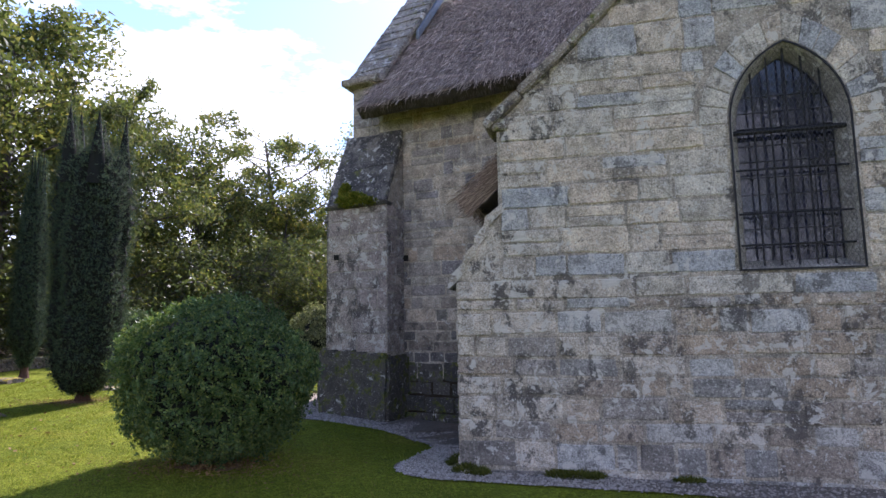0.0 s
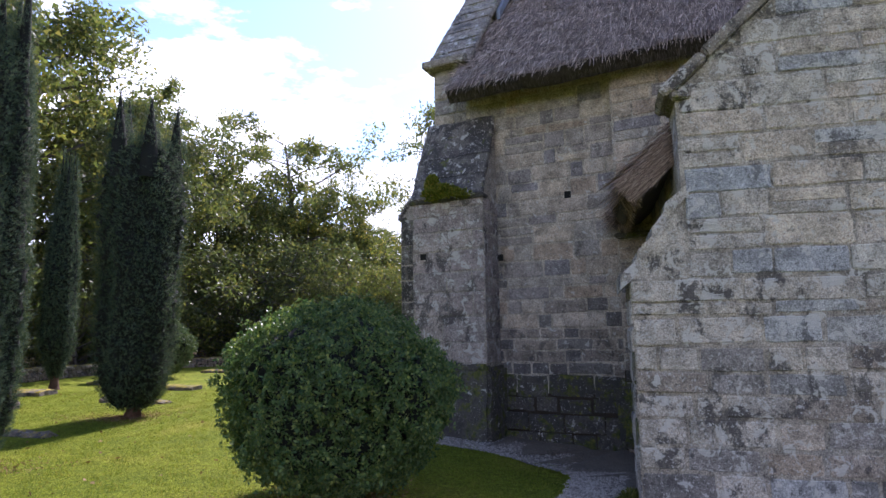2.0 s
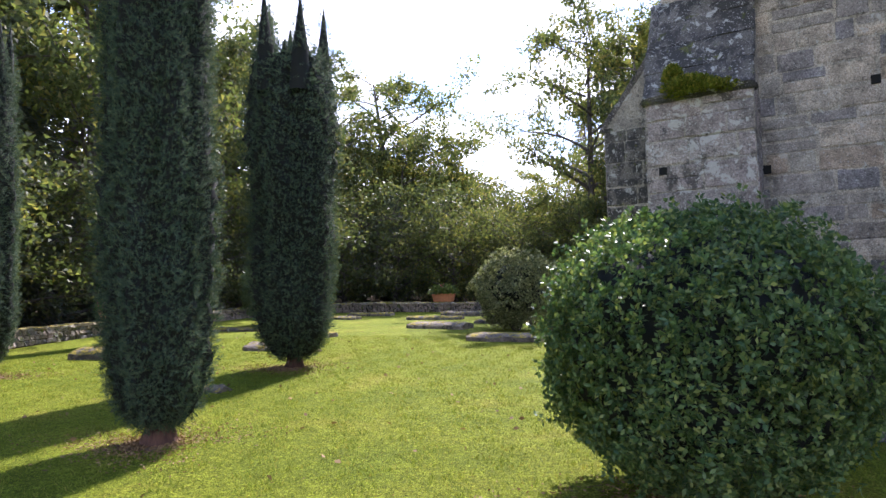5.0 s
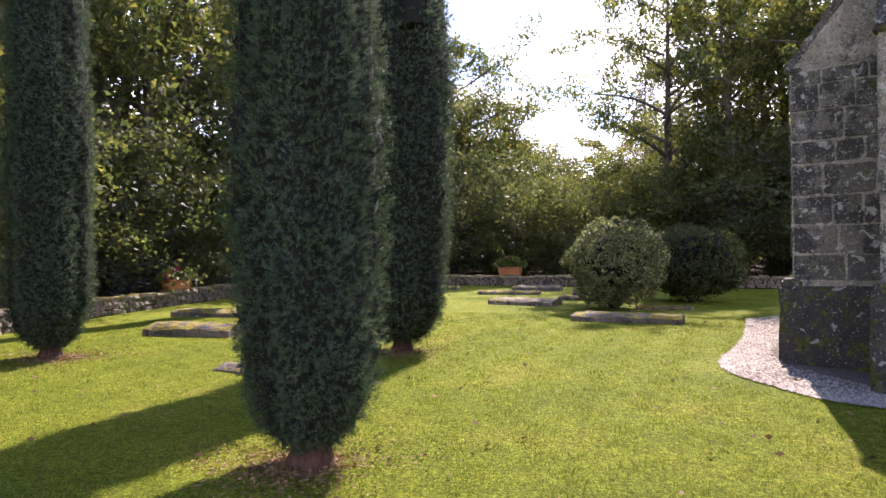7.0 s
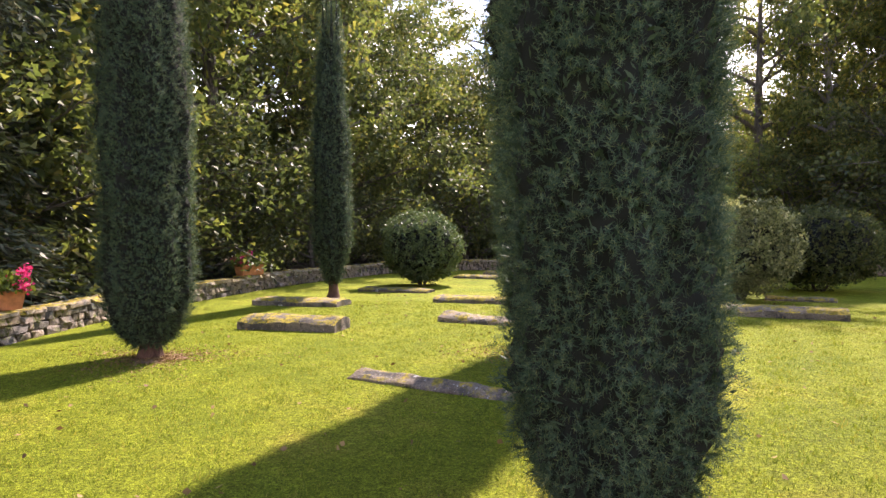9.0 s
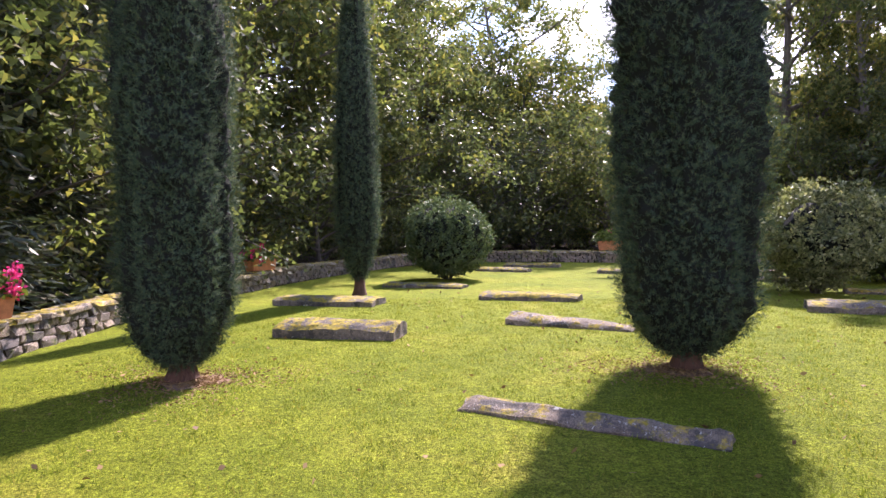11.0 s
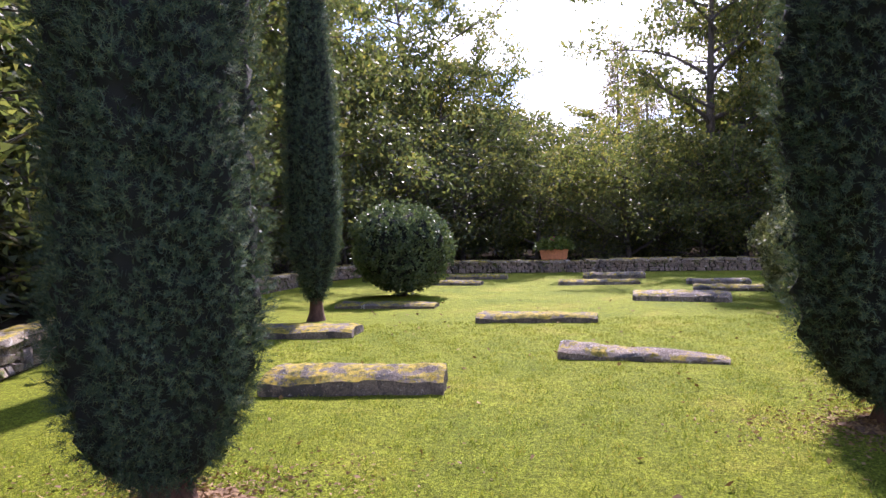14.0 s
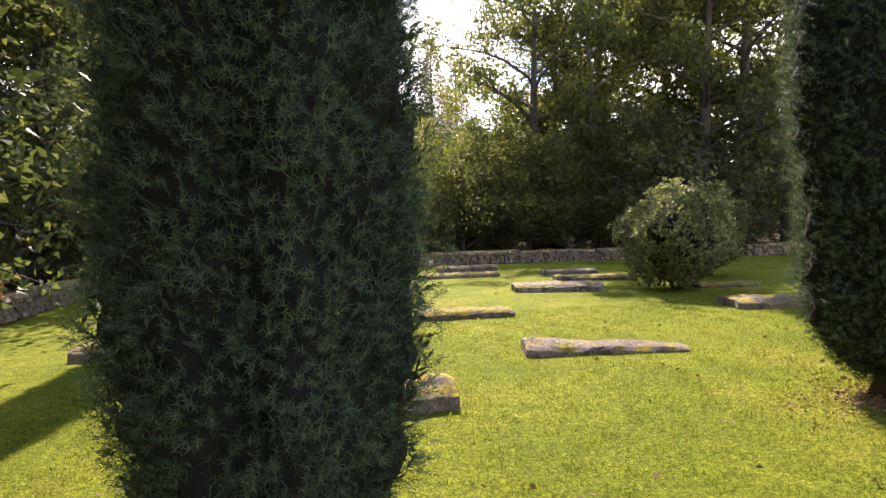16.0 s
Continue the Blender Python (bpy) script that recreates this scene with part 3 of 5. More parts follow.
def arch(half, n=12, extra=0.0):
    """A pointed arch from the left springing over the point to the right one."""
    R = half + ARC_D
    top = math.acos(ARC_D / R)
    left = [(WC + ARC_D - R * math.cos(top * i / n), SPRING + R * math.sin(top * i / n)) for i in range(n + 1)]
    return left + [(2 * WC - x, z) for x, z in left[-2::-1]]


def wall_with_hole(outline, hole, y0, y1):
    bm = bmesh.new()
    loops = []
    for pts in (outline, hole):
        vs = [bm.verts.new((x, y0, z)) for x, z in pts]
        loops += [bm.edges.new((vs[i], vs[(i + 1) % len(vs)])) for i in range(len(vs))]
    bmesh.ops.triangle_fill(bm, use_beauty=True, edges=loops)
    ext = bmesh.ops.extrude_face_region(bm, geom=list(bm.faces))
    for g in ext["geom"]:
        if isinstance(g, bmesh.types.BMVert):
            g.co.y = y1
    return bm


G_L, G_R, G_EAVE, G_TOP = -0.67, 5.65, 3.84, 6.72
gable_outline = [(G_L, -0.5), (G_R, -0.5), (G_R, G_EAVE), (WC, G_TOP), (G_L, G_EAVE)]
hole = [(WC - WH, SILL)] + arch(WH) + [(WC + WH, SILL)]
gable = structure("wall_chapel_gable", mesh_bm("wall_chapel_gable", wall_with_hole(gable_outline, hole, 0.002, 0.5), MORTAR), "weathered grey and buff stone gable wall with lichen", "wall", CHAPEL)


def gable_edge(z):
    """Half width of the gable at a height."""
    if z < G_EAVE:
        return WC - G_L
    return (WC - G_L) * max(0.0, (G_TOP - z) / (G_TOP - G_EAVE))


def gable_spans(lo, hi):
    half = gable_edge(hi) if hi > G_EAVE else WC - G_L
    half = max(half, gable_edge((lo + hi) / 2)) - 0.02
    a, b = WC - half, WC + half
    if hi <= 2.02:
        a = -1.2
    if a >= b:
        return []
    if hi > SILL and lo < SPRING:
        return [(a, WC - WH - 0.02), (WC + WH + 0.02, b)]
    if lo >= SPRING - 0.01 and lo < 4.85:
        top = 1.28
        q = (lo - SPRING) / top
        w = (WH + 0.33) * math.sqrt(max(0.0, 1 - q * q)) if q < 1 else 0
        return [(a, WC - w), (WC + w, b)] if w > 0.05 else [(a, b)]
    return [(a, b)]


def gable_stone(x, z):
    # some of the bottom courses take the darker stone
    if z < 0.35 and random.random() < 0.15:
        return STONE_LOW
    if x < -0.3 and random.random() < 0.85:
        return STONE_QUOIN
    if x < 0.2 and z < 2.8 and random.random() < 0.3:
        return STONE_QUOIN
    if z < 1.75:
        return STONE_RUBBLE
    return STONE_GABLE


random.seed(4)
courses(gable, -0.3, SILL - 0.24, (0.15, 0.33), gable_spans, (0.2, 0.75), gable_stone, joint=0.028)
courses(gable, SILL - 0.24, SILL - 0.02, (0.2, 0.24), gable_spans, (0.5, 1.1), gable_stone)
courses(gable, SILL, SPRING, (0.24, 0.32), gable_spans, (0.3, 0.8), gable_stone)
courses(gable, SPRING, 4.9, (0.25, 0.33), gable_spans, (0.3, 0.8), gable_stone)
courses(gable, 4.9, 6.4, (0.26, 0.34), gable_spans, (0.3, 0.8), gable_stone)
# arch stones round the window head
inner_a, outer_a = arch(WH + 0.012, 7), arch(WH + 0.30, 7)
for k in range(len(inner_a) - 1):
    bm = bmesh.new()
    f = 0.03
    mixp = lambda p, q, t: (p[0] + (q[0] - p[0]) * t, p[1] + (q[1] - p[1]) * t)
    loop2 = [mixp(inner_a[k], inner_a[k + 1], f), mixp(inner_a[k], inner_a[k + 1], 1 - f), mixp(outer_a[k], outer_a[k + 1], 1 - f), mixp(outer_a[k], outer_a[k + 1], f)]
    prism_bm(bm, [(x, -0.008, z) for x, z in loop2], (0, 0.09, 0))
    bmesh.ops.bevel(bm, geom=list(bm.edges), offset=0.008, segments=1, affect="EDGES")
    part("arch_stone", bm, STONE_GABLE, gable)

# window with mouldings, glass, bars
window = thing("window_1", CHAPEL, "pointed church window with iron bars and dark leaded glass", "window", "", "structure")


def ring_bm(h0, h1, y0, y1, sill0, sill1):
    """A moulded band between two arches, closed along the sill."""
    a = [(WC - h0, sill0)] + arch(h0) + [(WC + h0, sill0)]
    b = [(WC - h1, sill1)] + arch(h1) + [(WC + h1, sill1)]
    bm = bmesh.new()
    n = len(a)
    rows = [[bm.verts.new((x, y, z)) for x, z in pts] for pts, y in ((a, y0), (b, y1), (b, y1 + 0.1), (a, y0 + 0.1))]
    for r in range(4):
        p, q = rows[r], rows[(r + 1) % 4]
        for i in range(n):
            j = (i + 1) % n
            bm.faces.new((p[i], p[j], q[j], q[i]))
    return bm


part("window_frame", ring_bm(WH - 0.002, WH - 0.045, -0.012, 0.03, SILL, SILL + 0.045), STONE_DRESSED, window, "grey moulded stone surround")
part("inner_frame", ring_bm(WH - 0.03, WH - 0.115, 0.03, 0.17, SILL + 0.03, SILL + 0.12), STONE_DRESSED, window)
bm = bmesh.new()
glass_loop = [(WC - WH + 0.1, SILL + 0.1)] + arch(WH - 0.1) + [(WC + WH - 0.1, SILL + 0.1)]
prism_bm(bm, [(x, 0.215, z) for x, z in glass_loop], (0, 0.006, 0))
part("pane", bm, GLASS, window, "dark blue-black leaded glass")
bm = bmesh.new()


def arch_top(x, half):
    R, dx = half + ARC_D, abs(x - WC) + ARC_D
    return SPRING + math.sqrt(max(0.0, R * R - dx * dx))


for k in (-2, 0, 2):
    x = WC + k * 0.12 + 0.03
    box_bm(bm, x - 0.003, x + 0.003, 0.20, 0.214, SILL + 0.12, arch_top(x, WH - 0.11))
for z in (2.3, 2.47, 2.66, 2.85, 3.04, 3.22, 3.4, 3.6, 3.78, 3.96):
    w = WH - 0.11 if z < SPRING else math.sqrt(max(0, (WH - 0.11 + ARC_D) ** 2 - (z - SPRING) ** 2)) - ARC_D
    box_bm(bm, WC - w, WC + w, 0.2005, 0.2135, z - 0.004, z + 0.004)
part("leading", bm, LEADS, window)
for k in range(5):
    x = WC - 0.33 + k * 0.17
    bm = bmesh.new()
    V, F = tube_np([(x, 0.085, SILL + 0.06), (x + 0.004, 0.085, 3.0), (x, 0.085, arch_top(x, WH - 0.06))], [0.011] * 3, 6)
    part("upright_bar", mesh_np("upright_bar", V, F, IRON, True), IRON, window)
for k, z in enumerate((2.28, 2.62, 3.1, 3.52)):
    r = 0.028 if k == 3 else 0.009
    V, F = tube_np([(WC - WH + 0.03, 0.075, z), (WC, 0.072, z + 0.004), (WC + WH - 0.03, 0.075, z)], [r if k == 3 else 0.012] * 3, 6)
    part("cross_bar", mesh_np("cross_bar", V, F, IRON, True), IRON, window)
bm = ring_bm(WH - 0.006, WH - 0.024, -0.006, -0.006, SILL + 0.006, SILL + 0.024)
for v in bm.verts:
    v.co.y = -0.022 if v.co.y < 0.05 else -0.008
guard = part("guard_frame", bm, IRON, window, "thin dark iron frame")
# fine wire guard
wires = []
for k in range(-26, 60):
    for sgn in (1, -1):
        pts = []
        for q in np.linspace(0, 2.5, 26):
            x, z = WC - 1.25 * sgn + sgn * (k * 0.045 + q * 0.55), SILL + 0.03 + q
            h = WH - 0.02 if z < SPRING else math.sqrt(max(0, (WH - 0.02 + ARC_D) ** 2 - (z - SPRING) ** 2)) - ARC_D
            if abs(x - WC) < h and z < 4.5:
                pts.append((x, -0.014, z))
        if len(pts) > 1:
            wires.append(tube_np([pts[0], pts[-1]], [0.0017] * 2, 3))
V, F = joined(wires)
part("wire_guard", mesh_np("wire_guard", V, F, WIRE), WIRE, guard, "fine dark diamond wire mesh")

# added room box behind the window, its dimness put into a dark colour
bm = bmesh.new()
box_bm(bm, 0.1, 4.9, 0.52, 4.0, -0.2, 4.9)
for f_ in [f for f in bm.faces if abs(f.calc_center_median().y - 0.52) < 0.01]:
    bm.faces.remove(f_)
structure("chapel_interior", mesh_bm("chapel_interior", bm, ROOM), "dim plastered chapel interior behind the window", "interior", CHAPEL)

# chapel side walls and corner buttress
bm = bmesh.new()
box_bm(bm, G_L + 0.02, 0.0, 0.5, 4.4, -0.5, 3.45)
side = structure("wall_chapel_side", mesh_bm("wall_chapel_side", bm, MORTAR), "mossy green and grey chapel side wall in shade", "wall", CHAPEL)
courses(side, -0.3, 3.3, (0.24, 0.36), lambda a, b: [(-4.3, -0.55)], (0.35, 0.8), lambda x, z: STONE_PLINTH if z < 0.9 else STONE_NAVE, -90.0, (G_L + 0.02, 0.0))
bm = bmesh.new()
box_bm(bm, 5.0, G_R, 0.5, 4.4, -0.5, 3.45)
structure("wall_chapel_far_side", mesh_bm("wall_chapel_far_side", bm, MORTAR), "plain stone chapel wall", "wall", CHAPEL)
bm = bmesh.new()
box_bm(bm, -1.19, G_L + 0.01, 0.012, 0.78, -0.5, 2.0)
corner = structure("wall_chapel_buttress", mesh_bm("wall_chapel_buttress", bm, MORTAR), "stone corner buttress with white and black lichen", "buttress", CHAPEL)
courses(corner, -0.3, 1.98, (0.24, 0.36), lambda a, b: [(-0.8, -0.02)], (0.3, 0.55), lambda x, z: STONE_MOSSY if random.random() < 0.3 else STONE_QUOIN, -90.0, (-1.2, 0.0))
bm = bmesh.new()
prism_bm(bm, [(-1.19, 0.01, 2.0), (G_L + 0.01, 0.01, 2.0), (G_L + 0.01, 0.01, 2.86)], (0, 0.77, 0))
part("buttress_head", bm, STONE_QUOIN, corner)
zs = [(-1.3, 2.0), (-1.12, 2.22), (-0.96, 2.45), (-0.82, 2.68), (-0.64, 2.93)]
for (xa, za), (xb, zb) in zip(zs, zs[1:]):
    bm = bmesh.new()
    prism_bm(bm, [(xa, -0.015, za - 0.1), (xa, -0.015, za + 0.05), (xb + 0.03, -0.015, zb + 0.01), (xb + 0.03, -0.015, zb - 0.14)], (0, 0.85, 0))
    bmesh.ops.subdivide_edges(bm, edges=list(bm.edges), cuts=2, use_grid_fill=True)
    roughen(bm, 0.025, 5, xa)
    part("weathering_stone", bm, STONE_QUOIN, corner)

# gable coping
coping = structure("coping_chapel", mesh_bm("coping_chapel", rough_block(0.2, 0.56, 0.1, 0.015, 2, 3), STONE_COPING), "lichen-spotted sloping stone gable coping", "coping", CHAPEL @ Matrix.Translation((G_L + 0.05, 0.22, G_EAVE - 0.08)))
slope = math.atan2(G_TOP - G_EAVE, WC - G_L)
base_len = math.hypot(G_TOP - G_EAVE, WC - G_L)
for sgn in (1, -1):
    d = 0.0
    while d < base_len - 0.1:
        ln = min(random.uniform(0.5, 0.85), base_len - d)
        me = mesh_bm("coping_stone", rough_block(ln - 0.012, 0.64, 0.11, 0.018, 2, d * 3 + sgn), STONE_COPING)
        ob = part("coping_stone", me, STONE_COPING, coping)
        mid = d + ln / 2 - 0.12
        x = WC - sgn * (WC - G_L - mid * math.cos(slope))
        ob.matrix_basis = (CHAPEL @ Matrix.Translation((G_L + 0.05, 0.22, G_EAVE - 0.08))).inverted() @ CHAPEL @ Matrix.Translation((x, 0.22 + random.uniform(-0.01, 0.01), G_EAVE + mid * math.sin(slope) + 0.015)) @ Matrix.Rotation(-sgn * slope, 4, "Y")
        d += ln


# thatched roofs
def straws_np(n, x0, x1, p0, p1, length, width, lift):
    """Loose straws lying down a slope whose eave is p0 and ridge p1, both as (y, z)."""
    x = rng.uniform(x0, x1, n)
    q = rng.uniform(0, 1, n)
    y, z = p0[0] + (p1[0] - p0[0]) * q, p0[1] + (p1[1] - p0[1]) * q
    down = unit(np.array([0, p0[0] - p1[0], p0[1] - p1[1]]))
    nrm = np.array([0, down[2], -down[1]])
    nrm = nrm if nrm[2] > 0 else -nrm
    P = np.stack([x, y, z], 1) + nrm * rng.uniform(-0.01, lift, n)[:, None]
    D = unit(down + rng.normal(0, 0.16, (n, 3)) + nrm * rng.uniform(-0.05, 0.22, n)[:, None])
    S = unit(np.cross(D, nrm + rng.normal(0, 0.5, (n, 3))))
    L, W = (length * rng.uniform(0.5, 1.3, n))[:, None], (width * rng.uniform(0.6, 1.4, n))[:, None]
    V = np.stack([P - S * W, P + S * W, P + D * L + S * W * 0.4, P + D * L - S * W * 0.4], 1).reshape(-1, 3)
    return V, np.arange(4 * n).reshape(-1, 4)


def thatch_roof(name, m, x0, x1, profile, label, eave, ridge, n, mat=THATCH):
    """A thick thatch: a closed profile in (y, z) swept along x, with shaggy straw on the slope seen."""
    prof = []
    for i in range(len(profile)):
        a, b = np.array(profile[i]), np.array(profile[(i + 1) % len(profile)])
        k = max(1, int(np.linalg.norm(b - a) / 0.14))
        prof += [a + (b - a) * j / k for j in range(k)]
    xs = np.linspace(x0, x1, int((x1 - x0) / 0.12))
    V = np.array([(x, p[0], p[1]) for x in xs for p in prof])
    for i in range(len(V)):
        V[i] += np.array(noise.noise_vector(Vector(V[i]) * 1.1)) * 0.05 + np.array(noise.noise_vector(Vector(V[i]) * 5)) * 0.028
    k = len(prof)
    F = [(i * k + j, i * k + (j + 1) % k, (i + 1) * k + (j + 1) % k, (i + 1) * k + j) for i in range(len(xs) - 1) for j in range(k)]
    me = mesh_np(name, V, F, mat, True)
    bm = bmesh.new()
    bm.from_mesh(me)
    bm.verts.ensure_lookup_table()
    bm.faces.new([bm.verts[j] for j in range(k)])
    bm.faces.new([bm.verts[(len(xs) - 1) * k + j] for j in range(k)][::-1])
    roof = structure(name, mesh_bm(name, bm, mat, True), label, "roof", m)
    # undersides, end faces and eave lip take the copy with painted shade
    roof.data.materials.append(THATCH_SHADED)
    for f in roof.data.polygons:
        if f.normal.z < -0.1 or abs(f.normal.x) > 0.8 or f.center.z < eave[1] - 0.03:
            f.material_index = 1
    straw = part("straw", mesh_np("straw", *straws_np(n, x0 + 0.02, x1, eave, ridge, 0.26, 0.006, 0.085), mat), mat, roof)
    tagged(straw, kind="stuff")
    # fringe straws are coloured for the eave's shade as well
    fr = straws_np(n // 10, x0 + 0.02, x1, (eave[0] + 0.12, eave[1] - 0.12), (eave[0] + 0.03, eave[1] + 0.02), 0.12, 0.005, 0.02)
    tagged(part("eave_straw", mesh_np("eave_straw", *fr, THATCH_SHADED), THATCH_SHADED, roof), kind="stuff")
    return roof


N_EAVE, N_RIDGE = (-0.73, 5.62), (3.1, 9.6)
thatch_roof("roof_nave", NAVE, -1.42, 7.5, [(-0.52, 5.44), (-0.74, 5.6), (3.1, 9.58), (6.9, 5.6), (6.7, 5.44), (6.2, 5.62), (3.1, 8.9), (0.0, 5.72)], "steep weathered brown-grey thatched nave roof", N_EAVE, N_RIDGE, 56000)
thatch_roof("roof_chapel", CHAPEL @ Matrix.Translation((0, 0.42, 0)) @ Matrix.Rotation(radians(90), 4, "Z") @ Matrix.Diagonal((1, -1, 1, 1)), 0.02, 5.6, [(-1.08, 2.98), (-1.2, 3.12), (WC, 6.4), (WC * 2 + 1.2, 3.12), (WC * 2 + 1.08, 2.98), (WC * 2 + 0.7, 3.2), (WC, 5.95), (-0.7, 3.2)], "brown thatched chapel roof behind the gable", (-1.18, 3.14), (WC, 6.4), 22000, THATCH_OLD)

# loose straw along the chapel eave
roof_c = bpy.data.objects["roof_chapel"]
tagged(part("eave_thatch", mesh_np("eave_thatch", *straws_np(9000, 0.03, 5.4, (-1.16, 3.1), (-0.55, 3.68), 0.17, 0.006, 0.05), THATCH_OLD), THATCH_OLD, roof_c), kind="stuff")
V, F = straws_np(5000, 0.03, 5.4, (-1.1, 3.0), (-1.2, 3.14), 0.14, 0.006, 0.04)
tagged(part("cut_thatch", mesh_np("cut_thatch", V, F, THATCH_OLD), THATCH_OLD, roof_c), kind="stuff")

# cut straw ends on the gable side of the chapel eave
n_ = 2600
q_, d_ = rng.uniform(0, 1, n_), rng.uniform(0.0, 0.26, n_)
P = np.stack([rng.uniform(-0.03, 0.0, n_), -1.18 + 1.1 * q_ + 0.66 * d_, 3.12 + 0.98 * q_ - 0.75 * d_], 1)
D = unit(np.array([-0.12, -0.75, -0.66]) + rng.normal(0, 0.16, (n_, 3)))
S = unit(np.cross(D, np.array([1.0, 0, 0]) + rng.normal(0, 0.3, (n_, 3)))) * 0.005
V = np.stack([P - S, P + S, P + D * 0.16 + S * 0.4, P + D * 0.16 - S * 0.4], 1).reshape(-1, 3)
tagged(part("verge_straw", mesh_np("verge_straw", V, np.arange(4 * n_).reshape(-1, 4), THATCH_OLD), THATCH_OLD, roof_c), kind="stuff")

# nave wall
bm = bmesh.new()
box_bm(bm, -1.93, 1.25, 0.003, 0.9, -0.5, 5.75)
nave = structure("wall_nave", mesh_bm("wall_nave", bm, MORTAR_NAVE), "buff and grey coursed stone nave wall in shade", "wall", NAVE)
random.seed(9)
# stones get darker towards the base, with an uneven upper limit
courses(nave, 0.2, 0.8, (0.2, 0.3), lambda a, b: [(-1.3, 1.24)], (0.35, 0.8), lambda x, z: STONE_PLINTH if z < 0.3 else random.choice((STONE_PLINTH, STONE_LOW, STONE_LOW)), joint=0.008)
courses(nave, 0.8, 5.7, (0.13, 0.32), lambda a, b: [(-1.3, 1.24)], (0.22, 0.75), lambda x, z: STONE_NAVE if z > 1.5 + random.uniform(-0.3, 0.9) else STONE_LOW, joint=0.024)
bm = bmesh.new()
box_bm(bm, 1.252, 6.5, -0.207, 0.9, -0.5, 5.75)
nave2 = structure("wall_nave_projection", mesh_bm("wall_nave_projection", bm, MORTAR_NAVE), "projecting part of the stone nave wall", "wall", NAVE)
courses(nave2, -0.2, 0.9, (0.22, 0.32), lambda a, b: [(1.26, 4.6)], (0.35, 0.8), lambda x, z: STONE_PLINTH, 0.0, (0.0, -0.21), joint=0.008)
courses(nave2, 0.9, 5.7, (0.17, 0.32), lambda a, b: [(1.26, 4.6)], (0.25, 0.75), lambda x, z: STONE_NAVE if z > 2.4 else STONE_LOW, 0.0, (0.0, -0.21), joint=0.022)
bm = rough_block(0.75, 0.32, 0.07, 0.01, 2, 4)
ob = part("string_course", bm, STONE_PLINTH, nave2)
ob.matrix_basis = Matrix.Translation((1.62, -0.24, 2.88))
bm = rough_block(0.6, 0.3, 1.0, 0.06, 4, 9, 0.1)
ob = part("mossy_footing", bm, STONE_GREEN, nave2, "low dark footing block overgrown with green moss")
ob.matrix_basis = Matrix.Translation((1.45, -0.28, -0.24))
# dark rough footing of the nave
bm = bmesh.new()
box_bm(bm, -0.9, 6.5, -0.1, 0.3, -0.5, 0.12)
box_bm(bm, -1.3, 1.245, -0.002, 0.3, 0.125, 0.5)
box_bm(bm, 1.249, 4.6, -0.2115, 0.3, 0.13, 0.9)
foot = structure("plinth_nave", mesh_bm("plinth_nave", bm, EARTH), "dark mossy stone footing of the nave", "plinth", NAVE)
courses(foot, -0.32, 0.2, (0.2, 0.3), lambda a, b: [(-0.8, 1.2)], (0.35, 0.7), lambda x, z: STONE_PLINTH, 0.0, (0.0, -0.12))
# putlog holes: near-black blocks whose colour stands for the shade inside
for x, z in ((0.45, 3.71), (-0.76, 2.75)):
    bm = bmesh.new()
    box_bm(bm, x - 0.05, x + 0.05, -0.035, 0.03, z - 0.055, z + 0.055)
    part("putlog_hole", bm, HOLE_SHADE, nave)

# west gable with raised parapet
bm = bmesh.new()
loop = [(0.0, -0.5), (0.0, 6.4), (3.1, 10.2), (6.2, 6.4), (6.2, -0.5)]
prism_bm(bm, [(-2.0, y, z) for y, z in loop], (0.67, 0, 0))
west = structure("wall_nave_west", mesh_bm("wall_nave_west", bm, MORTAR_NAVE), "stone west gable wall rising above the thatch", "wall", NAVE)
courses(west, -0.2, 6.0, (0.26, 0.36), lambda a, b: [(-6.1, -0.02)], (0.45, 0.9), lambda x, z: STONE_BUTT, -90.0, (-2.01, 0.0))
courses(west, 4.3, 6.35, (0.26, 0.34), lambda a, b: [(-2.0, -1.34)], (0.3, 0.62), lambda x, z: STONE_NAVE, 0.0, (0.0, -0.012))
wc = structure("coping_west", mesh_bm("coping_west", rough_block(0.92, 0.4, 0.14, 0.02, 2, 8), STONE_COPING), "mossy grey sloping coping of the west gable", "coping", NAVE @ Matrix.Translation((-1.66, -0.06, 6.34)))
wslope, wlen = math.atan2(3.8, 3.1), math.hypot(3.8, 3.1)
for sgn in (1, -1):
    d = 0.0
    while d < wlen - 0.1:
        ln = min(random.uniform(0.32, 0.5), wlen - d)
        ob = part("coping_stone", rough_block(0.9, ln - 0.004, 0.1, 0.02, 2, d * 2 + sgn), STONE_COPING, wc)
        mid = d + ln / 2
        y = 3.1 - sgn * (3.1 - mid * math.cos(wslope) + 0.06)
        ob.matrix_basis = Matrix.Translation((1.66, 0.06, -6.34)) @ Matrix.Translation((-1.66 + random.uniform(-0.012, 0.012), y, 6.38 + mid * math.sin(wslope))) @ Matrix.Rotation(sgn * wslope * 0.985, 4, "X")
        d += ln
bm = bmesh.new()
prism_bm(bm, [(-1.2, 1.25, 8.0), (-1.2, 3.05, 10.2), (-1.2, 3.05, 9.98), (-1.2, 1.25, 7.8)], (0.07, 0, 0))
part("lead_flashing", bm, LEAD_SHEET, wc, "dull grey lead flashing strip")
ob = wc.children[-1]
ob.matrix_basis = Matrix.Translation((1.66, 0.06, -6.34))
bm = bmesh.new()
box_bm(bm, -1.9, 6.5, 5.3, 6.2, -0.5, 5.75)
structure("wall_nave_far_side", mesh_bm("wall_nave_far_side", bm, MORTAR_NAVE), "plain stone nave wall", "wall", NAVE)
bm = bmesh.new()
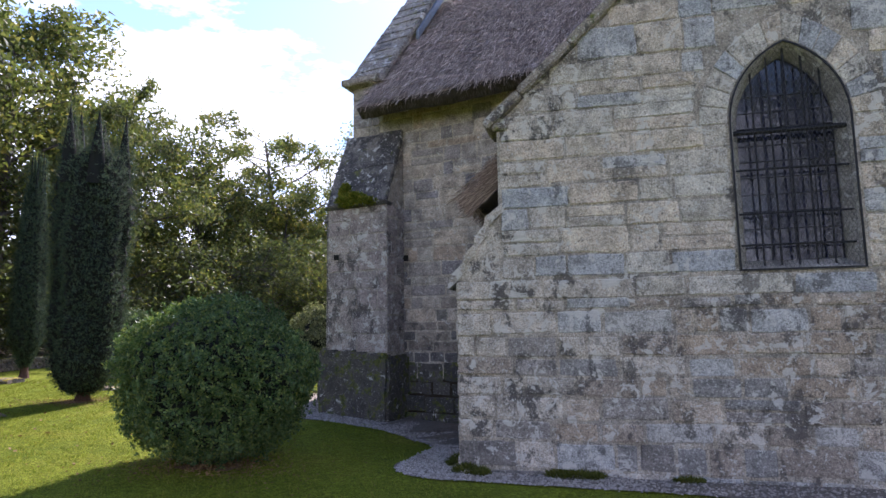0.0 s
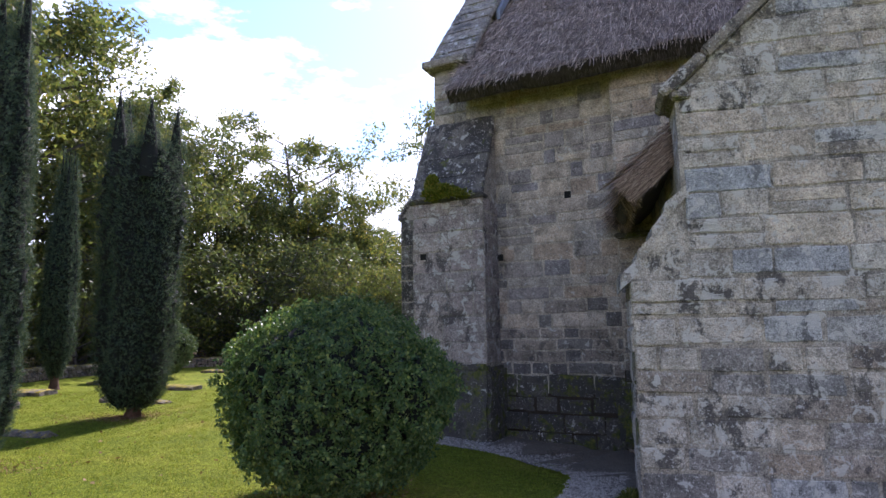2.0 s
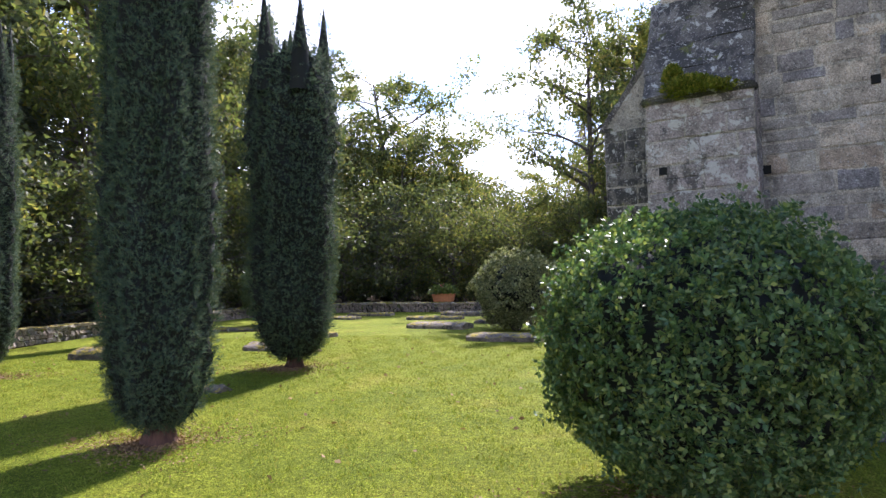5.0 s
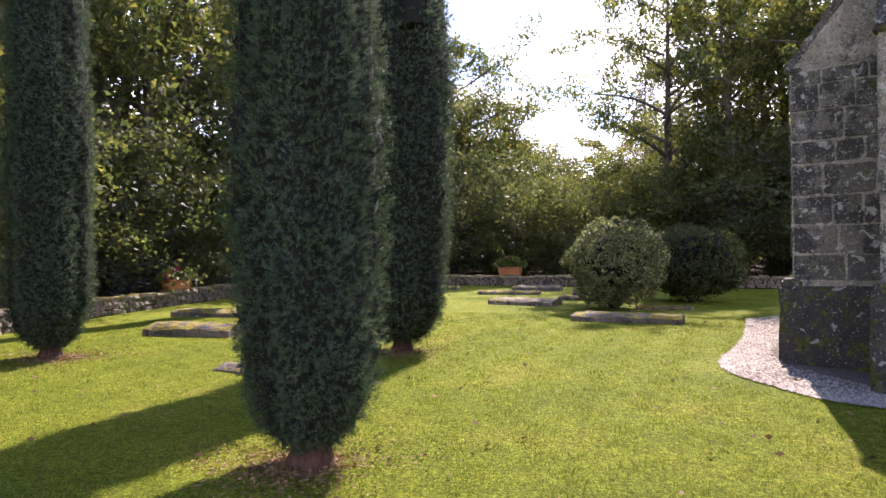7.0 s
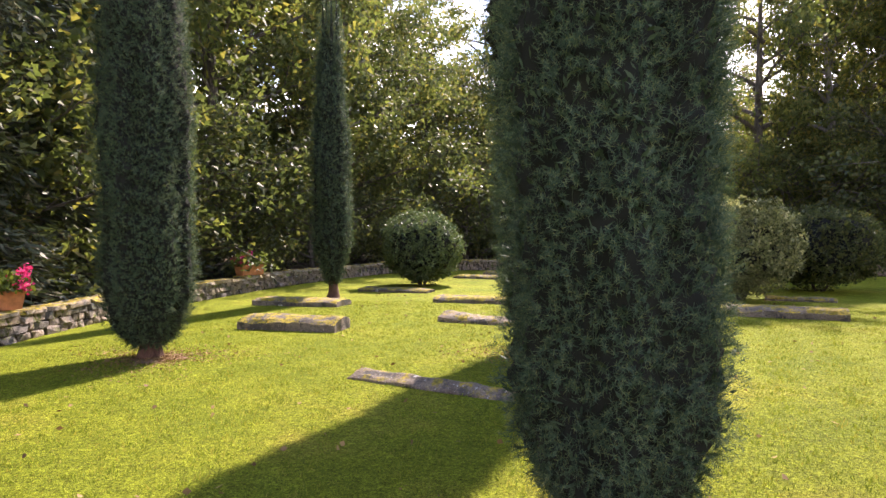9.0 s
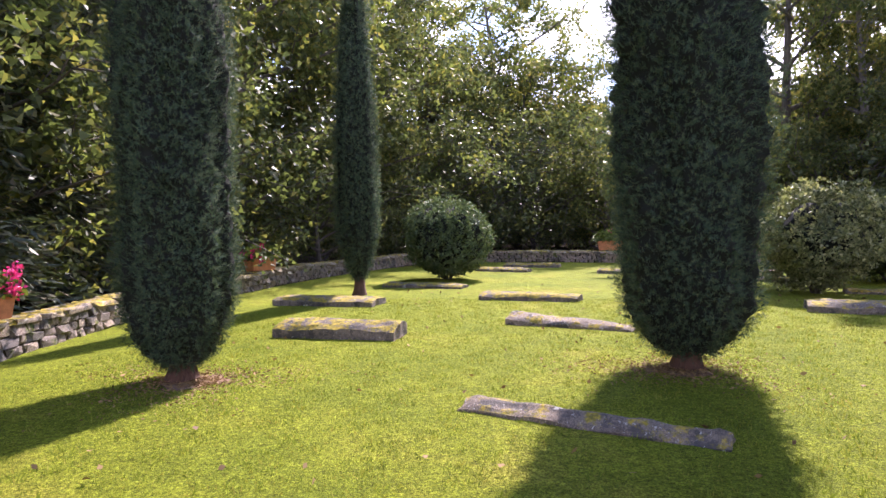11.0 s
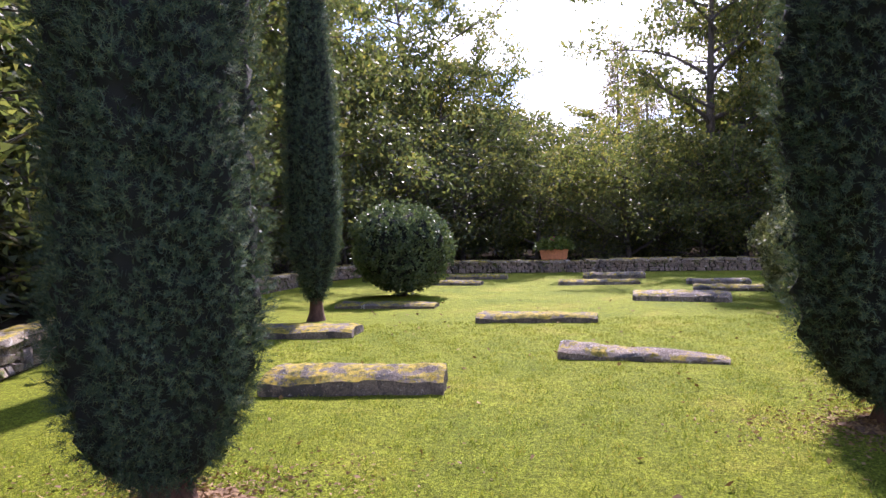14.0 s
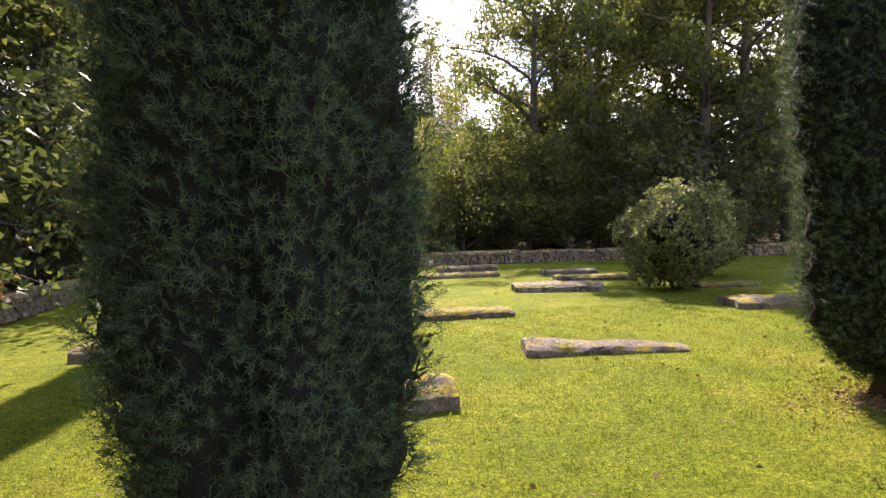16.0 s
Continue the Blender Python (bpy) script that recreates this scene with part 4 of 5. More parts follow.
box_bm(bm, 6.5, 7.2, 0, 6.2, -0.5, 9.0)
structure("wall_nave_east", mesh_bm("wall_nave_east", bm, MORTAR_NAVE), "plain stone nave end wall", "wall", NAVE)


def buttress(name, m, w, depth, label, stone):
    """A stepped buttress, its face at y = -depth and its back on the wall at y = 0."""
    bm = bmesh.new()
    prism_bm(bm, [(-w / 2, -depth + 0.004, -0.5), (-w / 2, -depth + 0.004, 3.74), (-w / 2, 0.1, 5.3), (-w / 2, 0.1, -0.5)], (w, 0, 0))
    b = structure(name, mesh_bm(name, bm, MORTAR), label, "buttress", m)
    span = lambda a, c: [(-w / 2, w / 2)]
    courses(b, 1.0, 3.72, (0.28, 0.42), span, (0.4, 0.8), lambda x, z: stone, 0.0, (0.0, -depth))
    for sx, turn, sgn in ((w / 2, 90.0, 1), (-w / 2, -90.0, -1)):
        courses(b, 1.0, 3.72, (0.28, 0.42), lambda a, c: [(-depth, 0.0)] if sgn > 0 else [(0.0, depth)], (0.3, 0.6), lambda x, z: stone, turn, (sx, 0.0))
    # rough wider footing
    pl = part("plinth", rough_block(w + 0.22, depth + 0.2, 1.3, 0.03, 3, 6, 0.05), STONE_PLINTH, b, "dark mossy stone plinth")
    pl.matrix_basis = Matrix.Translation((0, -depth / 2 - 0.06, -0.36))
    for k in range(6):
        st = part("plinth_stone", rough_block(w / 4 * random.uniform(0.8, 1.1), 0.25, random.uniform(0.1, 0.17), 0.02, 1, k * 2.3, 0.03), STONE_PLINTH, pl)
        st.matrix_basis = pl.matrix_basis.inverted() @ Matrix.Translation((-w / 2 + (k + 0.5) * w / 6, -depth - 0.02, 0.88))
    # sloping head
    q = math.atan2(1.56, depth + 0.08)
    ln = math.hypot(1.56, depth + 0.08)
    for k in range(4):
        st = part("weathering_stone", rough_block(w + 0.03, ln / 4 + 0.02, 0.09, 0.02, 3, k * 1.7 + 1), STONE_DARK, b)
        f = (k + 0.5) / 4
        st.matrix_basis = Matrix.Translation((0, -depth + f * (depth + 0.08), 3.73 + 1.56 * f)) @ Matrix.Rotation(q, 4, "X")
    ledge = part("ledge", rough_block(w + 0.1, 0.2, 0.07, 0.012, 3, 2), STONE_PLINTH, b)
    ledge.matrix_basis = Matrix.Translation((0, -depth + 0.04, 3.7))
    return b


random.seed(12)
b1 = buttress("buttress_south", NAVE @ Matrix.Translation((-1.475, 0.0, 0)), 1.33, 0.62, "lichen-flecked grey stone buttress with mossy plinth", STONE_BUTT)
b2 = buttress("buttress_west", NAVE @ Matrix.Translation((-2.0, 1.12, 0)) @ Matrix.Rotation(radians(-90), 4, "Z"), 1.1, 1.1, "dark crusted stone buttress beside the west gable", STONE_DARK)
b3 = buttress("buttress_north_west", NAVE @ Matrix.Translation((-2.0, 5.3, 0)) @ Matrix.Rotation(radians(-90), 4, "Z"), 1.1, 1.35, "grey stone buttress at the far west corner", STONE_BUTT)
# the buttress hole is a block in the same painted shade
for x, y in ((-0.45, 2.78),):
    bm = bmesh.new()
    box_bm(bm, x - 0.05, x + 0.05, -0.66, -0.6, y - 0.05, y + 0.05)
    part("putlog_hole", bm, HOLE_SHADE, b1)


def tufts_np(n, centre, radii, length, width, up=0.6):
    d = unit(rng.normal(0, 1, (n, 3)))
    d[:, 2] = np.abs(d[:, 2])
    P = np.array(centre) + d * np.array(radii) * rng.uniform(0.5, 1.0, (n, 1))
    return leaves_np(P, d + np.array([0, 0, up]), length, width)


moss_list = [(0.08, -0.66, 3.72, 0.46, 0.17, 0.17), (-0.1, -0.64, 3.8, 0.36, 0.18, 0.2), (-0.3, -0.54, 3.98, 0.12, 0.14, 0.22)]
moss_thing = structure("moss_clump", mesh_np("moss_clump", *joined([tufts_np(2600, c[:3], c[3:], 0.06, 0.02) for c in moss_list]), MOSS), "bright green moss cushion on the buttress shoulder", "moss", NAVE @ Matrix.Translation((-1.475, 0, 0)))
moss_thing["kind"] = "stuff"
foot_moss = [(-1.1, -0.05, 0.13, 0.09), (-0.93, -0.08, 0.07, 0.05), (-0.1, -0.04, 0.1, 0.05), (0.12, -0.07, 0.16, 0.06), (0.3, -0.03, 0.08, 0.035), (-1.28, 0.3, 0.1, 0.12), (1.25, -0.03, 0.12, 0.025)]
for x, y, r_, h_ in foot_moss:
    w_ = CHAPEL @ Vector((x, y, 0))
    me = mesh_np("moss_tuft", *tufts_np(700, (0, 0, 0), (r_ * 1.3, 0.1, h_), 0.05, 0.01, 0.9), WEED)
    ob = new("moss_tuft", me)
    ob.matrix_basis = pose(w_.x, w_.y, ground_patch(w_.x, w_.y) + 0.01, 0, 0, -13.8)
    tagged(ob, "yellow-green moss and weeds at the wall's foot", "moss", "moss at the gable foot", "stuff")


# ---- plants ----
def yew(name, loc, height, profile, n, lobes, spires, count, needle, label, shoot=0.05):
    """An upright yew: short trunk, near-black core standing for inner shade, and many needle shoots over a lobed
    column.
    """
    m = pose(loc[0], loc[1], ground_patch(*loc) - 0.01)
    t = thing(name, m, label, "yew tree", "upright yews on the lawn")
    zs_, rs_ = [p[0] for p in profile], [p[1] for p in profile]
    ph = rng.uniform(0, 6.28, 8)

    def radius(z, a):
        r = np.interp(z, zs_, rs_)
        r = r * (1 + 0.07 * np.sin(lobes * a + ph[0] + 0.5 * z) + 0.05 * np.sin((lobes + 4) * a + ph[1] - 0.9 * z) + 0.04 * np.sin(3.1 * z + ph[2] + 2 * a))
        cut = np.interp(z, [height * 0.8, height], [0, 0.8])
        tip = 0.5 + 0.5 * np.sin(spires * a + ph[3])
        return r * (1 - cut * (0.15 + 0.75 * (1 - tip)))

    def lumps(z, a):
        return np.sin(12 * a + 3 * z + 2 * np.sin(2.3 * z)) * np.sin(17 * z - 3 * a + 2 * np.sin(3 * a)) + 0.5 * np.sin(29 * z + 7 * a) * np.sin(21 * a - 9 * z)

    pieces = []
    for k in range(7):
        a = k * 0.9
        q = np.linspace(0, 1, 7)
        sp = np.where(q < 0.2, 0.03 + 0.1 * q, 0.05 + 0.3 * q * profile[3][1])
        pieces.append(tube_np(np.stack([np.cos(a) * sp, np.sin(a) * sp, q * height * 0.8], 1), 0.075 * (1 - 0.85 * q) + 0.004, 6))
    V, F = tube_np([(0, 0, -0.1), (0, 0, 0.03), (0.01, 0, 0.16), (0, 0.01, 0.5)], [0.24, 0.17, 0.13, 0.1], 10)
    part("trunk", mesh_np("trunk", *joined([(V, F)] + pieces), BARK_YEW, True), BARK_YEW, t, "short reddish-brown trunk")
    # core hull in the shade colour, with the spires' own cores
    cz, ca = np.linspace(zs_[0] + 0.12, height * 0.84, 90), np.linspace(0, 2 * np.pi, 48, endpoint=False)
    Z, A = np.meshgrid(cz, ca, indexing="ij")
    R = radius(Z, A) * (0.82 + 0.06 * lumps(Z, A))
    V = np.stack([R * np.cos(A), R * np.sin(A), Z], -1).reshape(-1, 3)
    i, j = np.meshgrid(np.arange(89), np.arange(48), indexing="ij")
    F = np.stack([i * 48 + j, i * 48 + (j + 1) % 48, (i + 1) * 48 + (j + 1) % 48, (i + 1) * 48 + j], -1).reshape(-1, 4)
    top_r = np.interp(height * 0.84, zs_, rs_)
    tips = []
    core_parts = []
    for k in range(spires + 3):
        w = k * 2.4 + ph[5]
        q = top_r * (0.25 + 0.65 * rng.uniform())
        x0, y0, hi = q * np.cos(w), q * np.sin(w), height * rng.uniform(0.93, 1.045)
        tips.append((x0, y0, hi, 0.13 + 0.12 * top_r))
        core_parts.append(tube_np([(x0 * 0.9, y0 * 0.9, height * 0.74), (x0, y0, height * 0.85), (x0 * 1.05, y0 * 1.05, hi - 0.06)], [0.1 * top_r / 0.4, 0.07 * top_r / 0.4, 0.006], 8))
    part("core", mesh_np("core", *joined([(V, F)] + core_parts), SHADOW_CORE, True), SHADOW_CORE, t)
    # single shoots, each a rosette of needles, over gently lumpy foliage
    z = rng.uniform(zs_[0] + 0.04, height * 0.88, int(n * 1.9))
    keep = rng.uniform(0, 1, len(z)) < (0.2 + np.interp(z, zs_, rs_) / max(rs_)) / 1.2
    z = z[keep][:n]
    a = rng.uniform(0, 2 * np.pi, len(z))
    r = radius(z, a) * (0.9 + 0.075 * lumps(z, a) + rng.uniform(-0.07, 0.045, len(z)))
    C = np.stack([r * np.cos(a), r * np.sin(a), z], 1)
    low = np.clip((0.9 - z) * 1.2, 0, 0.8)[:, None]
    O = unit(np.stack([np.cos(a), np.sin(a), np.full(len(z), 0.22)], 1) - low * np.array([0, 0, 1.0]))
    for x0, y0, hi, wide in tips:
        m_ = max(40, n // 45)
        q = np.sqrt(rng.uniform(0, 1, m_))
        w = rng.uniform(0, 2 * np.pi, m_)
        rad = wide * q * 0.95
        C = np.concatenate([C, np.stack([x0 + rad * np.cos(w), y0 + rad * np.sin(w), hi - 0.04 - q * height * 0.17], 1)])
        O = np.concatenate([O, unit(np.stack([np.cos(w), np.sin(w), np.full(m_, 0.9)], 1))])
    P, D = C, O + rng.normal(0, 0.4, C.shape) * np.array([1, 1, 1.2])
    # inner needle layer over the core, in the shade-darkened copy
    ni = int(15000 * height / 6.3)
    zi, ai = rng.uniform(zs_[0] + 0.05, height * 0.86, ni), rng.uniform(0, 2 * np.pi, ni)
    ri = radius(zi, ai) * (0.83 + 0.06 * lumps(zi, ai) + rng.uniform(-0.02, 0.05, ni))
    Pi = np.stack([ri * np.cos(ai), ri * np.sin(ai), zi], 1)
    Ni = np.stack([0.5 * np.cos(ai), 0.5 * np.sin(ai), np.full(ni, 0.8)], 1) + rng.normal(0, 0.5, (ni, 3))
    part("inner_foliage", mesh_np("inner_foliage", *leaves_np(Pi, Ni, 0.055, 0.016, 0.3), NEEDLE_SHADED), NEEDLE_SHADED, t)
    part("foliage", mesh_np("foliage", *sprigs_np(P, D, shoot, count, needle, needle * 0.175), NEEDLE), NEEDLE, t, "dark green needle foliage")
    return t


yew("yew_tree", (-7.37, 8.55), 6.3, [(0.1, 0.12), (0.3, 0.34), (0.55, 0.46), (0.9, 0.52), (1.5, 0.525), (2.4, 0.53), (4.2, 0.5), (5.4, 0.40), (6.3, 0.1)], 18000, 7, 5, 15, 0.026, "tall dark green columnar yew with a short trunk", 0.05)
yew("yew_tree", (-7.86, 13.4), 6.35, [(0.1, 0.15), (0.28, 0.42), (0.55, 0.64), (0.85, 0.72), (1.6, 0.76), (2.6, 0.8), (4.4, 0.83), (5.3, 0.80), (5.9, 0.66), (6.35, 0.3)], 12500, 6, 7, 14, 0.036, "broad dark yew with several upright spires", 0.06)
yew("yew_tree", (-12.83, 12.25), 6.4, [(0.1, 0.12), (0.3, 0.37), (0.6, 0.5), (1.0, 0.565), (1.6, 0.575), (2.6, 0.57), (4.4, 0.54), (5.5, 0.42), (6.4, 0.1)], 18500, 7, 5, 15, 0.027, "tall dark green columnar yew near the low wall", 0.052)
yew("yew_tree", (-13.55, 19.8), 7.4, [(0.3, 0.08), (0.6, 0.24), (1.3, 0.46), (2.6, 0.5), (4.5, 0.42), (6.2, 0.26), (7.4, 0.06)], 6000, 6, 4, 12, 0.055, "slim tapering dark yew on the lawn", 0.08)


def litter(loc, r, n):
    """Brown needles and dead leaves scattered thinning out from a tree's foot."""
    q, w = np.abs(rng.normal(0, r, n)), rng.uniform(0, 2 * np.pi, n)
    q = q * (1 + 0.35 * np.sin(3 * w + loc[0]) + 0.2 * np.sin(5 * w))
    P = np.stack([loc[0] + q * np.cos(w) * 1.2, loc[1] + q * np.sin(w), np.zeros(n)], 1)
    P[:, 2] = ground_z(P[:, 0], P[:, 1]) + rng.uniform(0.004, 0.02, n)
    N = rng.normal(0, 1, (n, 3)) * np.array([1, 1, 0.15])
    me = mesh_np("needle_litter", *leaves_np(P, N, 0.035, 0.016, 0.1), LITTER_LEAF)
    tagged(new("needle_litter", me), "brown needle litter at the foot of the tree", "litter", "", "stuff")


def soil(name, loc, r, label):
    """A bare, needle-strewn patch at a tree's foot."""
    a = np.linspace(0, 2 * np.pi, 40, endpoint=False)
    rad = r * (1 + 0.15 * np.sin(3 * a + loc[0]) + 0.1 * np.sin(7 * a + loc[1]) + rng.normal(0, 0.06, 40))
    sheet(name, [(loc[0] + q * math.cos(w) * 1.15, loc[1] + q * math.sin(w)) for q, w in zip(rad, a)], SOIL, 0.006, label, "bare soil", 0.5)


for k, (x, y, r) in enumerate(((-7.42, 8.5, 0.36), (-7.95, 13.3, 0.45), (-12.7, 12.2, 0.45), (-2.79, 7.5, 0.5))):
    litter((x, y), r, 2600)
    soil("soil_patch", (x, y), r * 0.62, "bare brown soil strewn with needles under the tree")


def clipped_shrub(name, loc, radii, base, n, leaf, mat, label, stems, category="shrub", wild=0.06, core_scale=0.82):
    """A dense rounded shrub of single leaves over a near-black core that stands for inner shade."""
    m = pose(loc[0], loc[1], ground_patch(*loc))
    t = thing(name, m, label, category, "shrubs on the lawn")
    ph = rng.uniform(0, 6.28, 6)

    def scale_of(d):
        a, e = np.arctan2(d[:, 1], d[:, 0]), d[:, 2]
        return 1 + wild * (np.sin(3 * a + ph[0] + 2 * e) + 0.8 * np.sin(5 * a + ph[1] - 4 * e) + 0.7 * np.sin(6 * e + ph[2] + a))

    pieces = []
    for k in range(stems):
        a = k * 2.4
        q = np.linspace(0, 1, 5)
        pieces.append(tube_np(np.stack([np.cos(a) * (0.05 + q * radii[0] * 0.6), np.sin(a) * (0.05 + q * radii[1] * 0.6), q * (base + radii[2] * 1.2) - 0.05], 1), 0.035 * (1 - 0.8 * q), 5))
    part("branchwork", mesh_np("branchwork", *joined(pieces), BARK, True), BARK, t)
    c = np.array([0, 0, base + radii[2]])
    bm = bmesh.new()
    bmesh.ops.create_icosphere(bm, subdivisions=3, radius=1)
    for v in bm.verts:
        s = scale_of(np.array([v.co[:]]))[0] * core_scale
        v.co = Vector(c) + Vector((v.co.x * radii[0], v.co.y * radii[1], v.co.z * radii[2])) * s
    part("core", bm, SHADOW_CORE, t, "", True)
    whorl = 8
    d = unit(rng.normal(0, 1, (n // whorl, 3)))
    a, e = np.arctan2(d[:, 1], d[:, 0]), d[:, 2]
    clump = np.sin(13 * a + 4 * np.sin(5 * e)) * np.sin(14 * e + 2 * np.sin(4 * a))
    s = scale_of(d) * (0.92 + 0.07 * clump + rng.normal(0, 0.045, n // whorl))
    C = c + d * np.array(radii) * s[:, None]
    fan = rng.normal(0, 1, (n // whorl, whorl, 3))
    fan = unit(fan - (fan * d[:, None]).sum(-1, keepdims=True) * d[:, None])
    P = (C[:, None] + fan * leaf * rng.uniform(0.0, 0.3, (n // whorl, whorl, 1)) - d[:, None] * leaf * rng.uniform(-0.3, 0.5, (n // whorl, whorl, 1))).reshape(-1, 3)
    N = (d[:, None] * 0.45 + fan + np.array([0, 0, 0.1])).reshape(-1, 3)
    part("foliage", mesh_np("foliage", *leaves_np(P, N, leaf, leaf * 0.55, 0.3), mat), mat, t)
    return t


clipped_shrub("laurel_bush", (-2.77, 7.58), (1.15, 1.14, 0.99), 0.04, 72000, 0.043, LEAF_LAUREL, "big rounded glossy green evergreen bush on the lawn", 9, "bush", 0.045)
clipped_shrub("round_bush", (-12.25, 23.6), (1.24, 1.24, 1.08), 0.1, 20000, 0.08, LEAF_ROUND, "rounded dark green bush behind a grave slab", 6, "bush", 0.05)
clipped_shrub("pale_bush", (-4.0, 20.4), (1.16, 1.16, 1.05), 0.12, 18000, 0.085, LEAF_PALE, "loose pale green bush with thin stems", 9, "bush", 0.11, 0.62)
clipped_shrub("dark_bush", (-1.6, 22.6), (1.35, 1.3, 1.0), 0.1, 14000, 0.09, LEAF_DARK, "rounded dark green bush behind the pale one", 6, "bush", 0.05)

# ---- grave slabs ----
SLABS = []


def slab(x0, y0, x1, y1, wide, high, mat, label, taper=0.85, lift=0.0, ridge=0.0, tilt=0.0):
    """A worn tapering grave slab whose near long edge runs between two points."""
    ln, turn = math.hypot(x1 - x0, y1 - y0), math.atan2(y1 - y0, x1 - x0)
    bm = bmesh.new()
    nx, ny = 26, 9
    top = {}
    sd = x0 * 3.1 + y0
    for i in range(nx + 1):
        for j in range(ny + 1):
            q, w = i / nx, j / ny
            wid = wide * (1 - (1 - taper) * q)
            edge = min(q, 1 - q) * ln, min(w, 1 - w) * wid
            drop = max(0.0, 0.03 - min(edge)) * 0.6
            z = high * (1 - tilt * q) * (1.05 - 0.3 * (abs(w - 0.5) * 2) ** 3) - drop + ridge * max(0.0, 1 - abs(w - 0.5) * 3)
            p = Vector((q * ln, (w - 0.5) * wid + wide / 2, z))
            n1 = noise.noise_vector(p * 2.2 + Vector((sd, 0, 0))) * 0.026 + noise.noise_vector(p * 7 + Vector((sd, 3, 0))) * 0.024
            top[i, j] = bm.verts.new(p + n1)
    for i in range(nx):
        for j in range(ny):
            bm.faces.new((top[i, j], top[i + 1, j], top[i + 1, j + 1], top[i, j + 1]))
    rim = [top[i, 0] for i in range(nx)] + [top[nx, j] for j in range(ny)] + [top[i, ny] for i in range(nx, 0, -1)] + [top[0, j] for j in range(ny, 0, -1)]
    low = []
    for v in rim:
        o = noise.noise_vector(v.co * 5 + Vector((sd, 7, 0))) * 0.02
        low.append(bm.verts.new((v.co.x + o.x, v.co.y + o.y, -0.12)))
    mids = [bm.verts.new((a.co + b.co) / 2 + noise.noise_vector(a.co * 6) * 0.025) for a, b in zip(rim, low)]
    for ring_a, ring_b in ((rim, mids), (mids, low)):
        for i in range(len(rim)):
            j = (i + 1) % len(rim)
            bm.faces.new((ring_a[i], ring_b[i], ring_b[j], ring_a[j]))
    bm.faces.new(low[::-1])
    ob = new("grave_slab", mesh_bm("grave_slab", bm, mat))
    ob.matrix_basis = pose(x0, y0, ground_patch((x0 + x1) / 2, (y0 + y1) / 2) + lift, 0, 0, math.degrees(turn))
    tagged(ob, label, "grave slab", "old grave slabs on the lawn")
    SLABS.append((x0, y0, x1, y1, wide))
    return ob


slab(-13.0, 14.55, -11.27, 14.45, 0.62, 0.19, STONE_SLAB_MOSS, "thick weathered coffin-shaped grave slab with yellow moss", 0.9, 0, 0.03)
slab(-14.75, 18.0, -12.62, 17.68, 0.75, 0.15, STONE_SLAB_MOSS, "flat weathered grave slab beside the slim yew", 0.85)
slab(-9.95, 11.68, -8.05, 10.98, 0.36, 0.05, STONE_SLAB, "long bare pinkish-grey grave slab sunk in the grass", 0.7, 0, 0.05)
slab(-9.93, 15.86, -8.2, 15.28, 0.5, 0.135, STONE_SLAB, "tapering grey grave slab raised at its head", 0.6, 0, 0.03, 0.65)
slab(-10.72, 18.75, -8.8, 18.38, 0.6, 0.13, STONE_SLAB_MOSS, "flat grave slab covered with yellow-green moss", 0.8)
slab(-7.32, 21.45, -5.55, 20.75, 0.8, 0.17, STONE_SLAB, "broad flat grey grave slab", 0.9)
slab(-5.2, 17.55, -3.1, 16.95, 0.7, 0.17, STONE_SLAB_MOSS, "long mossy grave slab before the pale bush", 0.85)
slab(-13.5, 21.4, -11.45, 20.9, 0.6, 0.1, STONE_SLAB_MOSS, "low dark grave slab before the round bush", 0.9)
slab(-8.05, 25.6, -5.95, 25.1, 0.5, 0.13, STONE_SLAB_MOSS, "mossy flat grave slab near the back wall", 0.9)
slab(-6.95, 27.3, -5.2, 26.9, 0.55, 0.18, STONE_SLAB, "raised pale grey grave slab near the back wall", 0.95)
slab(-11.9, 26.7, -10.2, 26.2, 0.6, 0.12, STONE_SLAB_MOSS, "low mossy grave slab near the back wall", 0.9)
slab(-11.15, 28.6, -9.2, 28.2, 0.6, 0.14, STONE_SLAB_MOSS, "yellow mossy grave slab near the back wall", 0.9)
slab(-4.85, 24.7, -3.4, 24.2, 0.4, 0.13, STONE_SLAB, "pale grey raised grave slab", 0.95)
slab(-5.35, 23.1, -3.6, 22.4, 0.6, 0.12, STONE_SLAB_MOSS, "flat mossy grave slab", 0.9)
slab(-3.5, 20.3, -2.2, 19.9, 0.5, 0.08, STONE_SLAB_MOSS, "low grave slab beyond the pale bush", 0.9)


# ---- low dry stone wall ----
WALL_LINE = [(-14.6, 9.0), (-15.5, 12.0), (-16.2, 15.0), (-16.65, 18.5), (-16.6, 22.0), (-15.9, 26.0), (-14.7, 30.0), (-13.2, 31.6), (-8.0, 30.9), (-3.0, 29.9), (2.0, 28.6), (8.0, 27.0)]
wl = [np.array(p) for p in smooth_line(WALL_LINE, 10, 0.0)]
arc = np.concatenate([[0], np.cumsum([np.linalg.norm(b - a) for a, b in zip(wl, wl[1:])])])


def on_wall(s):
    x, y = np.interp(s, arc, [p[0] for p in wl]), np.interp(s, arc, [p[1] for p in wl])
    x2, y2 = np.interp(s + 0.1, arc, [p[0] for p in wl]), np.interp(s + 0.1, arc, [p[1] for p in wl])
    return x, y, math.atan2(y2 - y, x2 - x)


bm = bmesh.new()
prev = None
